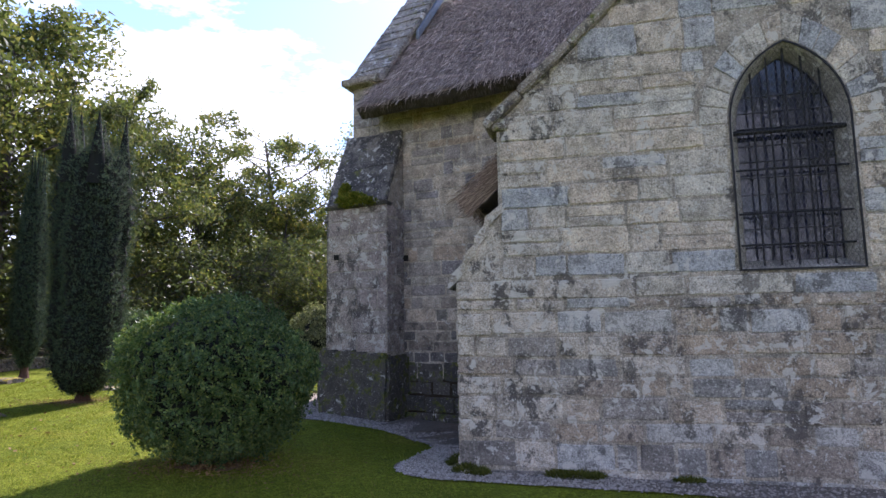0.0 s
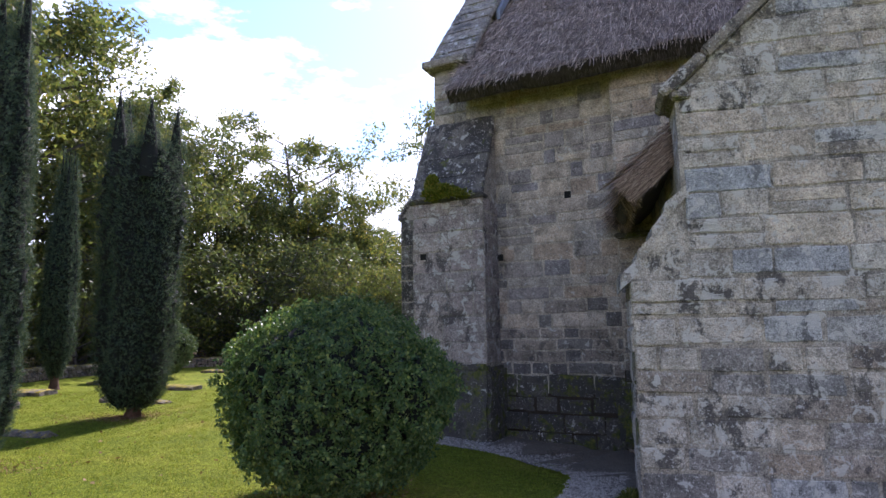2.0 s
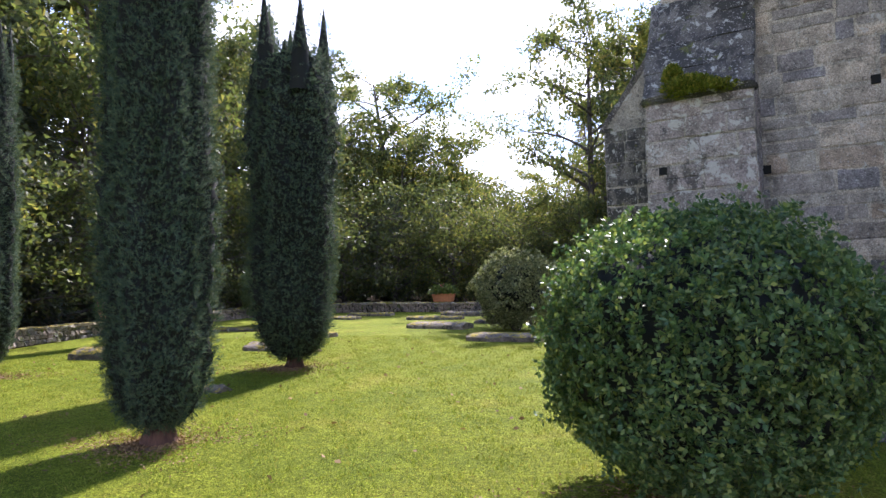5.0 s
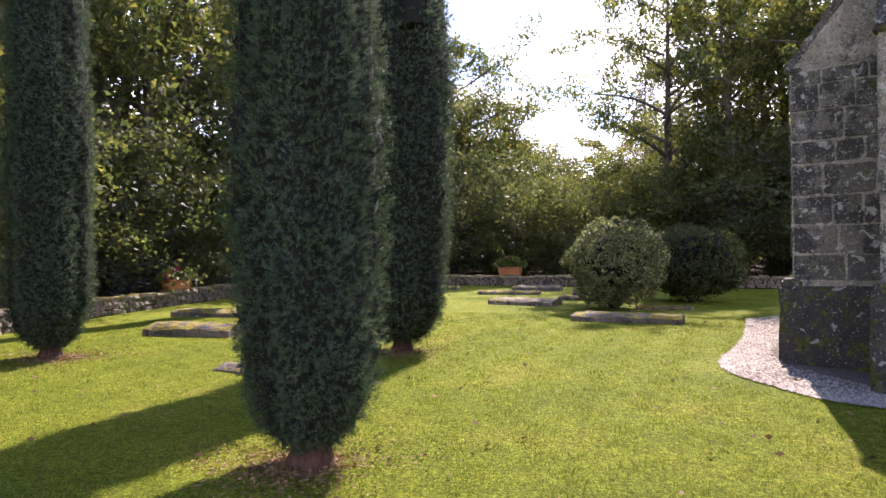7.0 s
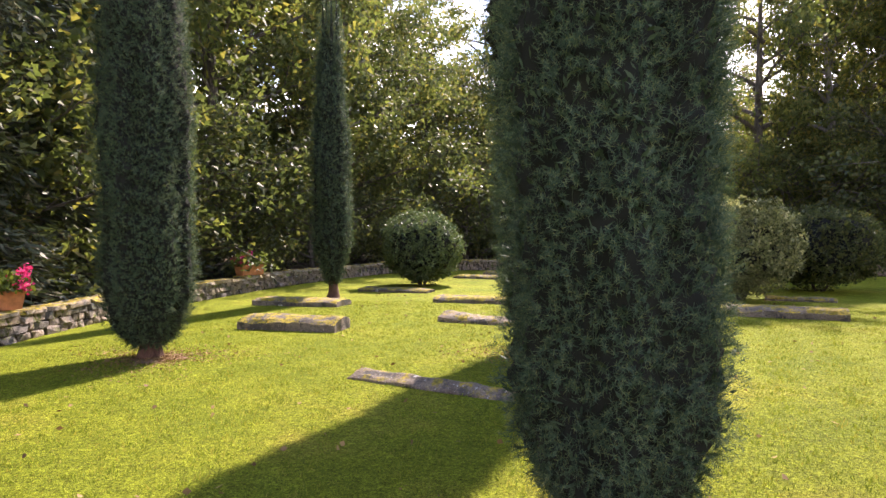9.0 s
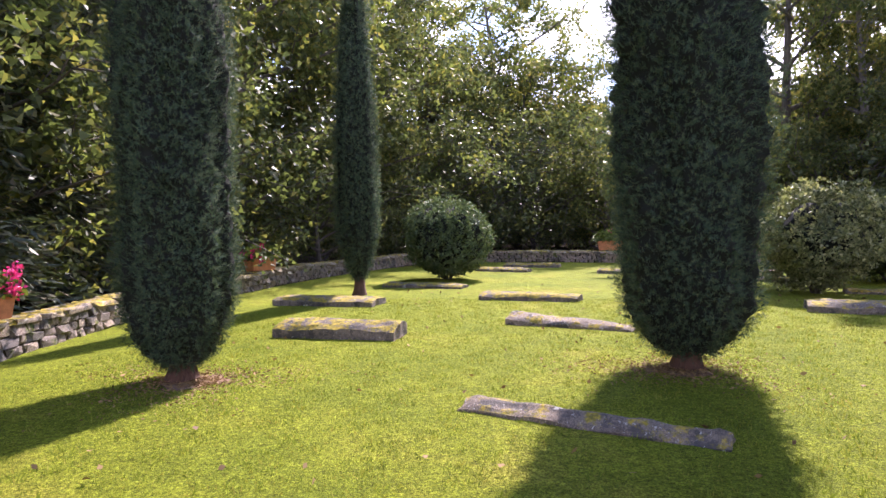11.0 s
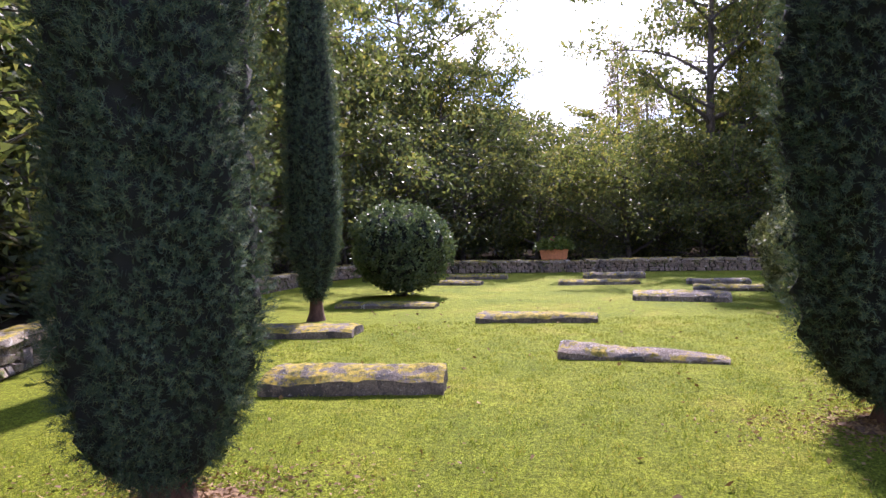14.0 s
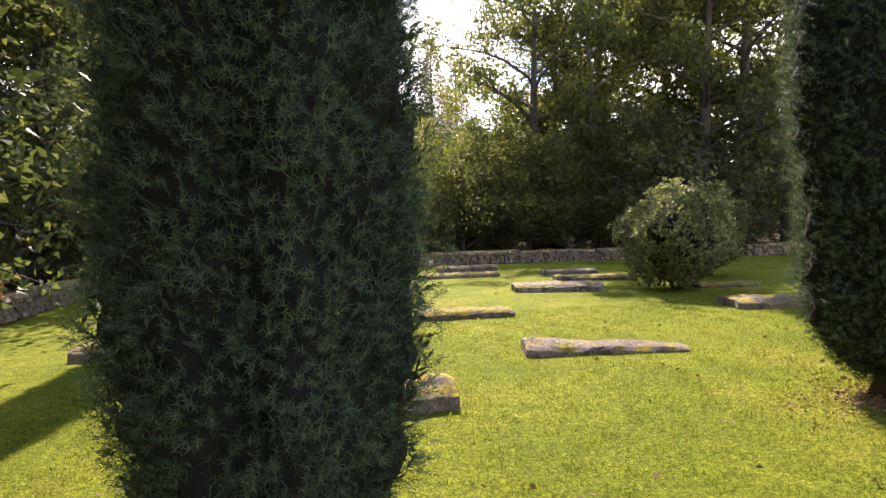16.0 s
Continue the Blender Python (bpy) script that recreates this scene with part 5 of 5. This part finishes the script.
for s in np.arange(0, arc[-1], 0.4):
    x, y, a = on_wall(s)
    nx_, ny_ = -math.sin(a), math.cos(a)
    ring = [bm.verts.new((x + nx_ * o, y + ny_ * o, z)) for o, z in ((-0.16, -0.3), (-0.13, 0.38), (0.13, 0.38), (0.16, -0.3))]
    if prev:
        for i in range(4):
            bm.faces.new((prev[i], ring[i], ring[(i + 1) % 4], prev[(i + 1) % 4]))
    prev = ring
low_wall = structure("wall_boundary", mesh_bm("wall_boundary", bm, EARTH), "low dry stone boundary wall with mossy caps", "wall")
random.seed(21)
DRY = {}


def pebble(mat, i):
    key = (mat.name, i)
    if key not in DRY:
        r = random.Random(i * 7 + 1)
        bm = bmesh.new()
        bmesh.ops.create_cube(bm, size=1.0)
        bmesh.ops.bevel(bm, geom=list(bm.edges), offset=0.13, segments=1, affect="EDGES")
        for v in bm.verts:
            v.co += Vector((r.uniform(-0.11, 0.11), r.uniform(-0.07, 0.07), r.uniform(-0.15, 0.15)))
        DRY[key] = mesh_bm("stone", bm, mat)
    return DRY[key]


far_pieces = []
NEAR0, NEAR1 = 1.0, 12.5
for row in range(4):
    s = 0.1 + random.random() * 0.2
    top_row = row == 3
    while s < arc[-1] - 0.3:
        w = random.uniform(0.35, 0.75) if top_row else random.uniform(0.12, 0.36)
        x, y, a = on_wall(s + w / 2)
        g = ground_patch(x, y)
        h = 0.09 if top_row else 0.135
        z = g + (0.40 if top_row else 0.03 + row * 0.13) + random.uniform(-0.012, 0.012) + (0.02 * math.sin(s))
        mat = STONE_DRY_CAP if top_row else STONE_DRY
        depth = 0.44 if top_row else 0.36
        m = Matrix.Translation((x, y, z + h / 2 - 0.03)) @ Matrix.Rotation(a + random.uniform(-0.06, 0.06), 4, "Z") @ Matrix.Rotation(random.uniform(-0.05, 0.05), 4, "Y") @ Matrix.Diagonal((w - 0.01, depth + random.uniform(-0.03, 0.03), h + random.uniform(-0.01, 0.02), 1))
        if NEAR0 < s < NEAR1:
            ob = new("cap_stone" if top_row else "stone", pebble(mat, random.randrange(10)))
            ob.parent = low_wall
            ob.matrix_basis = m
        else:
            far_pieces.append((mat, random.randrange(10), m))
        s += w
for mat, nm in ((STONE_DRY, "stones"), (STONE_DRY_CAP, "cap_stones")):
    bm = bmesh.new()
    for pm, i, m in far_pieces:
        if pm is mat:
            me = pebble(mat, i)
            n0 = len(bm.verts)
            vs = [bm.verts.new(m @ v.co) for v in me.vertices]
            for p in me.polygons:
                bm.faces.new([vs[k] for k in p.vertices])
    tagged(part(nm, bm, mat, low_wall), kind="stuff")


def planter(x, y, z, turn, seed, flowers, label, big=1.0):
    """A terracotta trough with a rim, soil and trailing geraniums."""
    t = thing("planter", pose(x, y, z, 0, 0, turn) @ Matrix.Scale(big, 4), label, "planter", "flower troughs on the wall")
    bm = bmesh.new()
    L, W, H = 0.72, 0.30, 0.26
    for (l0, w0, z0), (l1, w1, z1) in (((0.64, 0.24, 0), (L, W, H)),):
        o = [(-l0 / 2, -w0 / 2, z0), (l0 / 2, -w0 / 2, z0), (l0 / 2, w0 / 2, z0), (-l0 / 2, w0 / 2, z0)]
        u = [(-l1 / 2, -w1 / 2, z1), (l1 / 2, -w1 / 2, z1), (l1 / 2, w1 / 2, z1), (-l1 / 2, w1 / 2, z1)]
        i1 = [(-l1 / 2 + 0.03, -w1 / 2 + 0.03, z1), (l1 / 2 - 0.03, -w1 / 2 + 0.03, z1), (l1 / 2 - 0.03, w1 / 2 - 0.03, z1), (-l1 / 2 + 0.03, w1 / 2 - 0.03, z1)]
        i0 = [(px, py, z1 - 0.06) for px, py, _ in i1]
        rings = [[bm.verts.new(p) for p in r] for r in (o, u, i1, i0)]
        for ra, rb in zip(rings, rings[1:]):
            for i in range(4):
                bm.faces.new((ra[i], ra[(i + 1) % 4], rb[(i + 1) % 4], rb[i]))
        bm.faces.new(rings[0][::-1])
        bm.faces.new(rings[3])
    bmesh.ops.bevel(bm, geom=list(bm.edges), offset=0.008, segments=2, affect="EDGES")
    trough = part("trough", bm, TERRACOTTA, t, "orange terracotta trough")
    bm = bmesh.new()
    for zz in (0.2, 0.23):
        box_bm(bm, -L / 2 - 0.008, L / 2 + 0.008, -W / 2 - 0.008, W / 2 + 0.008, zz - 0.004 + 0.02, zz + 0.02 + 0.008)
    part("rim", bm, TERRACOTTA, trough)
    d = unit(rng.normal(0, 1, (900, 3)))
    d[:, 2] = np.abs(d[:, 2]) * 1.0 - 0.15
    P = np.array([0, 0, 0.3]) + d * np.array([0.5, 0.3, 0.3]) * rng.uniform(0.4, 1.05, (900, 1))
    part("foliage", mesh_np("foliage", *leaves_np(P, d, 0.075, 0.07), LEAF_GERANIUM), LEAF_GERANIUM, t)
    fl = []
    for k in range(flowers):
        c = np.array([rng.uniform(-0.5, 0.5), rng.uniform(-0.3, 0.22), rng.uniform(0.2, 0.58)])
        fl.append(leaves_np(c + rng.normal(0, 0.03, (26, 3)), rng.normal(0, 1, (26, 3)), 0.045, 0.045))
    tagged(part("blossom", mesh_np("blossom", *joined(fl), PETAL), PETAL, t, "bright pink geranium blossom"), kind="stuff")


planter(-15.8, 12.7, ground_patch(-15.8, 12.7) + 0.47, 75, 1, 22, "terracotta trough of pink geraniums on the low wall", 1.05)
planter(-16.62, 21.1, ground_patch(-16.62, 21.1) + 0.47, 72, 2, 8, "terracotta trough of geraniums on the low wall", 1.15)
planter(-7.2, 30.75, ground_patch(-6.6, 30.65) + 0.47, -11, 3, 1, "terracotta trough with green plants on the back wall", 1.4)
planter(1.3, 28.8, ground_patch(1.3, 28.8) + 0.47, -14, 4, 6, "terracotta trough with plants on the back wall")


# ---- trees ----
def tree_parts(height, spread, seed, leafmat, barkmat, n, leaf, clear=0.22, open_=0.5, lean=0.04):
    """Meshes of a broad-leaved tree: tapered trunk with limbs, and a ragged crown of leaves in clumps."""
    r = np.random.default_rng(seed)
    H = height
    q = np.linspace(0, 1, 9)
    trunk = np.stack([lean * H * q ** 2 + 0.1 * np.sin(5 * q + seed), 0.1 * np.cos(4 * q + seed) - 0.1, q * H * 0.93], 1)
    R0 = 0.022 * H
    pieces = [tube_np(trunk, R0 * (1 - 0.9 * q) + 0.01, 8)]
    tips = []
    nl = 22
    for k in range(nl):
        f = clear + (0.95 - clear) * (k + r.uniform(0, 0.8)) / nl
        a = k * 2.4 + r.uniform(-0.4, 0.4)
        base = np.array([np.interp(f * H, trunk[:, 2], trunk[:, i]) for i in range(3)])
        reach = spread * (0.45 + 0.75 * math.sin(math.pi * min(1, (f - clear * 0.6) / (1.08 - clear * 0.6)) ** 0.8)) * r.uniform(0.75, 1.15)
        up = r.uniform(0.25, 0.75)
        d = np.array([math.cos(a), math.sin(a), up])
        qq = np.linspace(0, 1, 6)
        limb = base + np.outer(qq * reach, d) + np.stack([0.1 * np.sin(7 * qq + k), 0.1 * np.cos(6 * qq + k), -0.25 * qq ** 2 * reach * 0.4], 1) * reach * 0.5
        pieces.append(tube_np(limb, (R0 * 0.42 * (1 - f) + 0.03) * (1 - 0.85 * qq), 5))
        tips.append((limb, reach))
        for b in range(4):
            p = limb[2 + b % 4]
            d2 = unit(d + r.normal(0, 0.7, 3))
            sub = p + np.outer(qq, d2) * reach * 0.45
            pieces.append(tube_np(sub[[0, 3, 5]], np.array([0.025, 0.014, 0.005]), 3))
            tips.append((sub, reach * 0.5))
    wood = mesh_np("trunk", *joined(pieces), barkmat, True)
    per = n // len(tips)
    P = []
    for line, reach in tips:
        c = line[r.integers(2, 6, per)]
        off = r.normal(0, 1, (per, 3)) * np.array([0.42, 0.42, 0.3]) * (0.35 + 0.28 * reach) * (1.1 - open_ * 0.5)
        P.append(c + off)
    P = np.concatenate(P)
    P = P[P[:, 2] > 0.3]
    N = r.normal(0, 1, P.shape) + np.array([0, 0, -0.2])
    return wood, mesh_np("crown", *flakes_np(P, N, leaf, leaf * 0.66, 0.5), leafmat)


def conifer_parts(height, spread, seed, leafmat, n):
    r = np.random.default_rng(seed)
    q = np.linspace(0, 1, 6)
    pieces = [tube_np(np.stack([0 * q, 0 * q, q * height], 1), 0.018 * height * (1 - 0.93 * q), 7)]
    P, D = [], []
    k = 0
    z = 0.6
    while z < height * 0.98:
        f = z / height
        for b in range(5):
            a = k * 1.3 + b * 1.257 + r.uniform(-0.25, 0.25)
            reach = spread * (1 - f) ** 0.75 * r.uniform(0.7, 1.1) + 0.1
            qq = np.linspace(0, 1, 4)
            line = np.stack([np.cos(a) * qq * reach, np.sin(a) * qq * reach, z + 0.12 * reach * qq - 0.42 * reach * qq ** 2], 1)
            pieces.append(tube_np(line, 0.025 * (1 - f) * (1 - 0.8 * qq) + 0.004, 4))
            m = max(4, int(n * reach / (spread * height * 3.4)))
            t = r.uniform(0.12, 1, m)
            pt = np.stack([np.interp(t, qq, line[:, i]) for i in range(3)], 1)
            P.append(pt + r.normal(0, 1, (m, 3)) * np.array([0.14, 0.14, 0.08]) * (0.6 + reach * 0.3))
            D.append(np.tile(np.array([np.cos(a), np.sin(a), -0.5]), (m, 1)))
        z += 0.42
        k += 1
    P, D = np.concatenate(P), np.concatenate(D)
    return mesh_np("trunk", *joined(pieces), BARK, True), mesh_np("crown", *leaves_np(P, D, 0.28, 0.065, 0.5), leafmat)


KINDS = {
    "oak": (*tree_parts(12, 3.6, 3, LEAF_OAK, BARK, 12500, 0.215, 0.14), "broad-leaved tree with green leaves turning yellow"),
    "open": (*tree_parts(12, 3.0, 8, LEAF_OAK, BARK, 12500, 0.18, 0.2, 0.8), "tall thin-crowned tree with bare top twigs"),
    "yellow": (*tree_parts(9, 3.4, 13, LEAF_YELLOW, BARK, 12500, 0.2, 0.05), "leafy tree in yellow-green autumn foliage"),
    "dark": (*tree_parts(12, 3.8, 17, LEAF_DARK, BARK, 12500, 0.215, 0.06, 0.5), "dense dark green woodland tree"),
    "tall": (*tree_parts(16, 3.8, 23, LEAF_OAK, BARK, 12500, 0.22, 0.14), "tall slender woodland tree with sparse leaves"),
    "birch": (*tree_parts(15, 3.0, 29, LEAF_YELLOW, BARK_PALE, 13000, 0.19, 0.2, 0.7), "pale-barked tree with light leaves"),
    "spruce": (*conifer_parts(14, 3.2, 31, NEEDLE_CONIFER, 15000), "dark drooping conifer at the wood's edge"),
    "larch": (*conifer_parts(16, 3.8, 43, NEEDLE_LARCH, 11000), "bare brownish larch far behind the wood"),
    "shrub": (*tree_parts(5, 2.6, 37, LEAF_OAK, BARK, 7500, 0.15, 0.02), "dense leafy shrub at the wood's edge"),
    "evergreen": (*tree_parts(5, 2.9, 47, LEAF_OAK, BARK, 13000, 0.12, 0.01, 0.4), "broad dense glossy evergreen at the wood's edge"),
    "thicket": (*tree_parts(4.5, 2.8, 41, LEAF_DARK, BARK, 7500, 0.15, 0.02), "dark woodland undergrowth thicket"),
}
BASE_H = {"oak": 12, "open": 12, "yellow": 9, "dark": 12, "tall": 16, "birch": 15, "spruce": 14, "larch": 16, "shrub": 5, "evergreen": 5, "thicket": 4.5}
MADE = {}
random.seed(33)


def plant(kind, x, y, h, wide=1.0):
    wood, crown, label = KINDS[kind]
    s = h / BASE_H[kind]
    m = pose(x, y, ground_patch(x, y) - 0.05, 0, 0, random.uniform(0, 360)) @ Matrix.Diagonal((s * wide, s * wide, s, 1))
    name = {"spruce": "conifer", "larch": "conifer", "shrub": "wood_edge_shrub", "thicket": "wood_edge_shrub", "evergreen": "evergreen_shrub"}.get(kind, "tree")
    cat = "shrub" if "shrub" in name else "tree"
    if kind not in MADE:
        t = thing(name, m, label, cat, "trees of the surrounding wood")
        part("trunk", wood, BARK, t)
        part("crown", crown, LEAF_OAK, t)
        MADE[kind] = t
    else:
        t = new(name)
        t.matrix_basis = m
        tagged(t, label, cat, "trees of the surrounding wood")
        part("trunk", wood, BARK, t)
        part("crown", crown, LEAF_OAK, t)


TREES = [
    # beyond the back wall
    ("open", -12.9, 46.0, 17.0, 1.15), ("oak", -16.2, 40.0, 13.0, 1.0), ("oak", -9.8, 48.0, 12.0, 0.8), ("yellow", -7.6, 44.0, 8.0, 0.95), ("dark", -14.5, 50.0, 12.0, 1.1),
    ("oak", -11.4, 42.6, 10.5, 1.0), ("dark", -19.6, 42.0, 13.0, 1.0), ("yellow", -14.3, 44.0, 9.6, 1.15), ("oak", -18.0, 47.0, 13.5, 1.0), ("yellow", -9.2, 45.4, 8.6, 1.1),
    ("yellow", -4.8, 43.0, 6.2, 1.2), ("shrub", -2.6, 40.5, 5.6, 1.2), ("yellow", -0.6, 45.0, 8.2, 1.0), ("larch", 2.4, 55.0, 16.5, 1.0),
    ("larch", 5.6, 58.0, 15.5, 1.0), ("tall", 2.6, 36.5, 14.0, 0.85), ("birch", 5.0, 36.0, 14.0, 1.0), ("open", 6.5, 38.5, 17.0, 1.0), ("birch", 2.6, 33.2, 14.0, 0.8),
    ("birch", 9.0, 36.5, 15.0, 1.0), ("open", 9.8, 31.5, 17.0, 1.0), ("open", 7.4, 31.5, 16.0, 0.9), ("open", 13.0, 32.0, 17.0, 1.1), ("yellow", 13.0, 37.0, 13.0, 0.9), ("birch", 17.0, 30.5, 16.0, 1.0),
    ("dark", 22.0, 31.0, 14.0, 1.3), ("open", 0.2, 34.0, 14.5, 0.85),
    ("evergreen", -3.6, 34.2, 5.0, 1.1), ("evergreen", -0.7, 33.6, 4.7, 1.1), ("evergreen", 2.4, 32.8, 4.9, 1.05),
    # the wood beside the low wall
    ("tall", -18.6, 33.5, 15.5, 1.0), ("dark", -17.6, 30.0, 12.0, 0.9), ("tall", -20.4, 27.5, 16.5, 1.0), ("oak", -19.8, 24.5, 14.5, 0.9), ("spruce", -21.0, 21.5, 14.0, 1.0),
    ("tall", -21.4, 18.5, 16.5, 1.0), ("spruce", -20.2, 16.2, 13.0, 1.1), ("dark", -22.0, 14.0, 13.5, 1.0), ("spruce", -19.4, 9.6, 11.5, 1.2), ("spruce", -19.0, 13.0, 12.0, 1.15), ("tall", -20.5, 8.5, 15.0, 1.0),
    ("dark", -20.5, 4.5, 12.0, 1.1), ("oak", -22.0, 0.0, 13.0, 1.1), ("tall", -26.0, 18.0, 16.0, 1.3), ("oak", -24.5, 29.0, 16.0, 1.3),
    ("tall", -22.5, 38.0, 16.0, 1.0), ("dark", -29.0, 36.0, 16.0, 1.2),
    # a far line of woods
    ("oak", -5.0, 60.0, 7.5, 1.6), ("oak", 0.5, 62.0, 8.0, 1.5), ("dark", -10.5, 60.0, 11.0, 1.5),
    # behind the start: unseen trees, added for the window glass to reflect
    ("oak", -12.0, -12.0, 12.0, 1.4), ("oak", 8.0, -15.0, 12.0, 1.4),
]
for row in TREES:
    plant(*row)
for x, y, h in ((-16.5, 37.5, 5.0), (-13.6, 39.5, 4.6), (-10.6, 41.0, 4.6), (-7.8, 39.5, 4.4), (-5.4, 38.0, 4.2), (-2.8, 37.0, 4.2), (-0.2, 37.5, 4.4), (2.4, 38.5, 4.8), (4.4, 34.0, 4.4), (7.2, 34.5, 4.6), (10.8, 34.5, 4.8), (15.0, 33.5, 5.0), (-12.0, 44.0, 5.5), (-8.0, 46.0, 5.0), (-3.4, 47.0, 4.8), (2.0, 44.5, 5.5), (7.5, 42.0, 6.0)):
    plant("thicket" if x < -6 or x > 3 else "shrub", x, y, h * random.uniform(0.7, 1.4), random.uniform(1.0, 1.3))
under = [(-19.2, 16.0), (-19.4, 19.0), (-19.3, 22.0), (-18.9, 25.0), (-18.0, 28.0), (-16.9, 31.0), (-15.2, 33.4), (-12.8, 34.6), (-10.2, 35.6), (-7.2, 34.6), (-4.6, 34.2), (-1.6, 33.8), (0.8, 32.8), (5.6, 30.6), (9.6, 29.6), (13.0, 29.0), (-18.0, 6.5), (-17.6, 3.0), (-22, 12), (-22.5, 16.5), (-22.3, 21), (-21.5, 25.5), (-19.5, 30.5), (17.5, 28.0)]
for k, (x, y) in enumerate(under):
    plant("thicket" if k % 3 else "shrub", x, y, random.uniform(2.4, 5.2), random.uniform(0.9, 1.2))

# distant woods that close the view under the nearer trees
az = np.linspace(radians(-105), radians(75), 150)
up = np.linspace(0, 1, 9)
AZ, UP = np.meshgrid(az, up, indexing="ij")
crest = np.interp(AZ, np.radians([-105, -20, -8, -2, 7, 14, 75]), [12, 11.5, 9.5, 6.6, 6.0, 7.5, 8]) + 0.9 * np.sin(9 * AZ) + 0.7 * np.sin(23 * AZ + 1) + 0.5 * np.sin(51 * AZ + 2)
dist = 56 + 7 * UP ** 2 + 1.2 * np.sin(31 * AZ + 5 * UP) + 0.8 * np.sin(67 * AZ - 7 * UP)
hz = crest * np.sin(UP * np.pi / 2) - 1.0
V = np.stack([-5 + dist * np.sin(AZ), 12 + dist * np.cos(AZ), hz], -1).reshape(-1, 3)
i, j = np.meshgrid(np.arange(149), np.arange(8), indexing="ij")
F = np.stack([i * 9 + j, (i + 1) * 9 + j, (i + 1) * 9 + j + 1, i * 9 + j + 1], -1).reshape(-1, 4)
pick_ = rng.integers(0, len(V), 34000)
LP = V[pick_] + rng.normal(0, 1, (34000, 3)) * np.array([0.9, 0.9, 0.5])
LV, LF = leaves_np(LP, rng.normal(0, 1, (34000, 3)), 0.55, 0.32, 0.3)
tagged(new("far_woods", mesh_np("far_woods", *joined([(V, F), (LV, LF)]), LEAF_DARK)), "dark green line of distant woods", "woods", "", "stuff")

# ---- grass blades on the near lawn, fallen leaves, gravel stones ----
n = 320000
gx_ = rng.uniform(-14.5, 0.5, n)
gy_ = rng.uniform(2.5, 19.0, n)
cl = np.linalg.inv(np.array(CHAPEL))
nl_ = np.linalg.inv(np.array(NAVE))
pts = np.stack([gx_, gy_, np.zeros(n), np.ones(n)], 1)
pc, pn = pts @ cl.T, pts @ nl_.T
edge = np.array(smooth_line(GRAVEL_EDGE, 5, 0.0))
limit = np.interp(gy_, edge[:, 1][::-1][np.argsort(edge[:, 1][::-1])], edge[:, 0][::-1][np.argsort(edge[:, 1][::-1])])
ok = ~((pc[:, 1] > -0.45) & (pc[:, 0] > -1.9) & (pc[:, 1] < 6)) & ~((pn[:, 1] > -1.15) & (pn[:, 0] > -2.9)) & (np.hypot(gx_ + 2.95, gy_ - 12.4) > 1.1)
for x, y, r_ in ((-7.42, 8.5, 0.3), (-7.95, 13.3, 0.4), (-12.7, 12.2, 0.4), (-2.79, 7.5, 0.5)):
    ok &= np.hypot(gx_ - x, gy_ - y) > r_
for x0, y0, x1, y1, wide in SLABS:
    ux, uy = x1 - x0, y1 - y0
    L = math.hypot(ux, uy)
    ux, uy = ux / L, uy / L
    a_, b_ = (gx_ - x0) * ux + (gy_ - y0) * uy, -(gx_ - x0) * uy + (gy_ - y0) * ux
    ok &= ~((a_ > 0.02) & (a_ < L - 0.02) & (b_ > 0.02) & (b_ < wide - 0.02))
gx_, gy_ = gx_[ok], gy_[ok]
P = np.stack([gx_, gy_, ground_z(gx_, gy_) - 0.005], 1)
k = len(P)
D = unit(rng.normal(0, 0.55, (k, 3)) * np.array([1, 1, 0]) + np.array([0, 0, 1]))
S = unit(np.cross(D, rng.normal(0, 1, (k, 3))))
hgt = (rng.uniform(0.015, 0.045, k) * (0.6 + 0.7 * (np.sin(gx_ * 9.1 + 2 * np.sin(gy_ * 5.3)) * np.sin(gy_ * 8.3) > 0.1)))[:, None]
wid_ = rng.uniform(0.003, 0.006, k)[:, None]
V = np.stack([P - S * wid_, P + S * wid_, P + D * hgt], 1).reshape(-1, 3)
grass = new("grass", mesh_np("grass", V, np.arange(3 * k).reshape(-1, 3), GRASS))
tagged(grass, "short bright green mown grass blades", "grass", "", "stuff")

k = 420
lx, ly = rng.uniform(-14, -2.5, k), rng.uniform(3.0, 22.0, k)
P = np.stack([lx, ly, ground_z(lx, ly) + 0.03], 1)
N = rng.normal(0, 1, (k, 3)) * np.array([1, 1, 0.25])
tagged(new("fallen_leaves", mesh_np("fallen_leaves", *leaves_np(P, N, 0.06, 0.04, 0.1), LITTER_LEAF)), "brown fallen leaves scattered over the lawn", "leaves", "", "stuff")
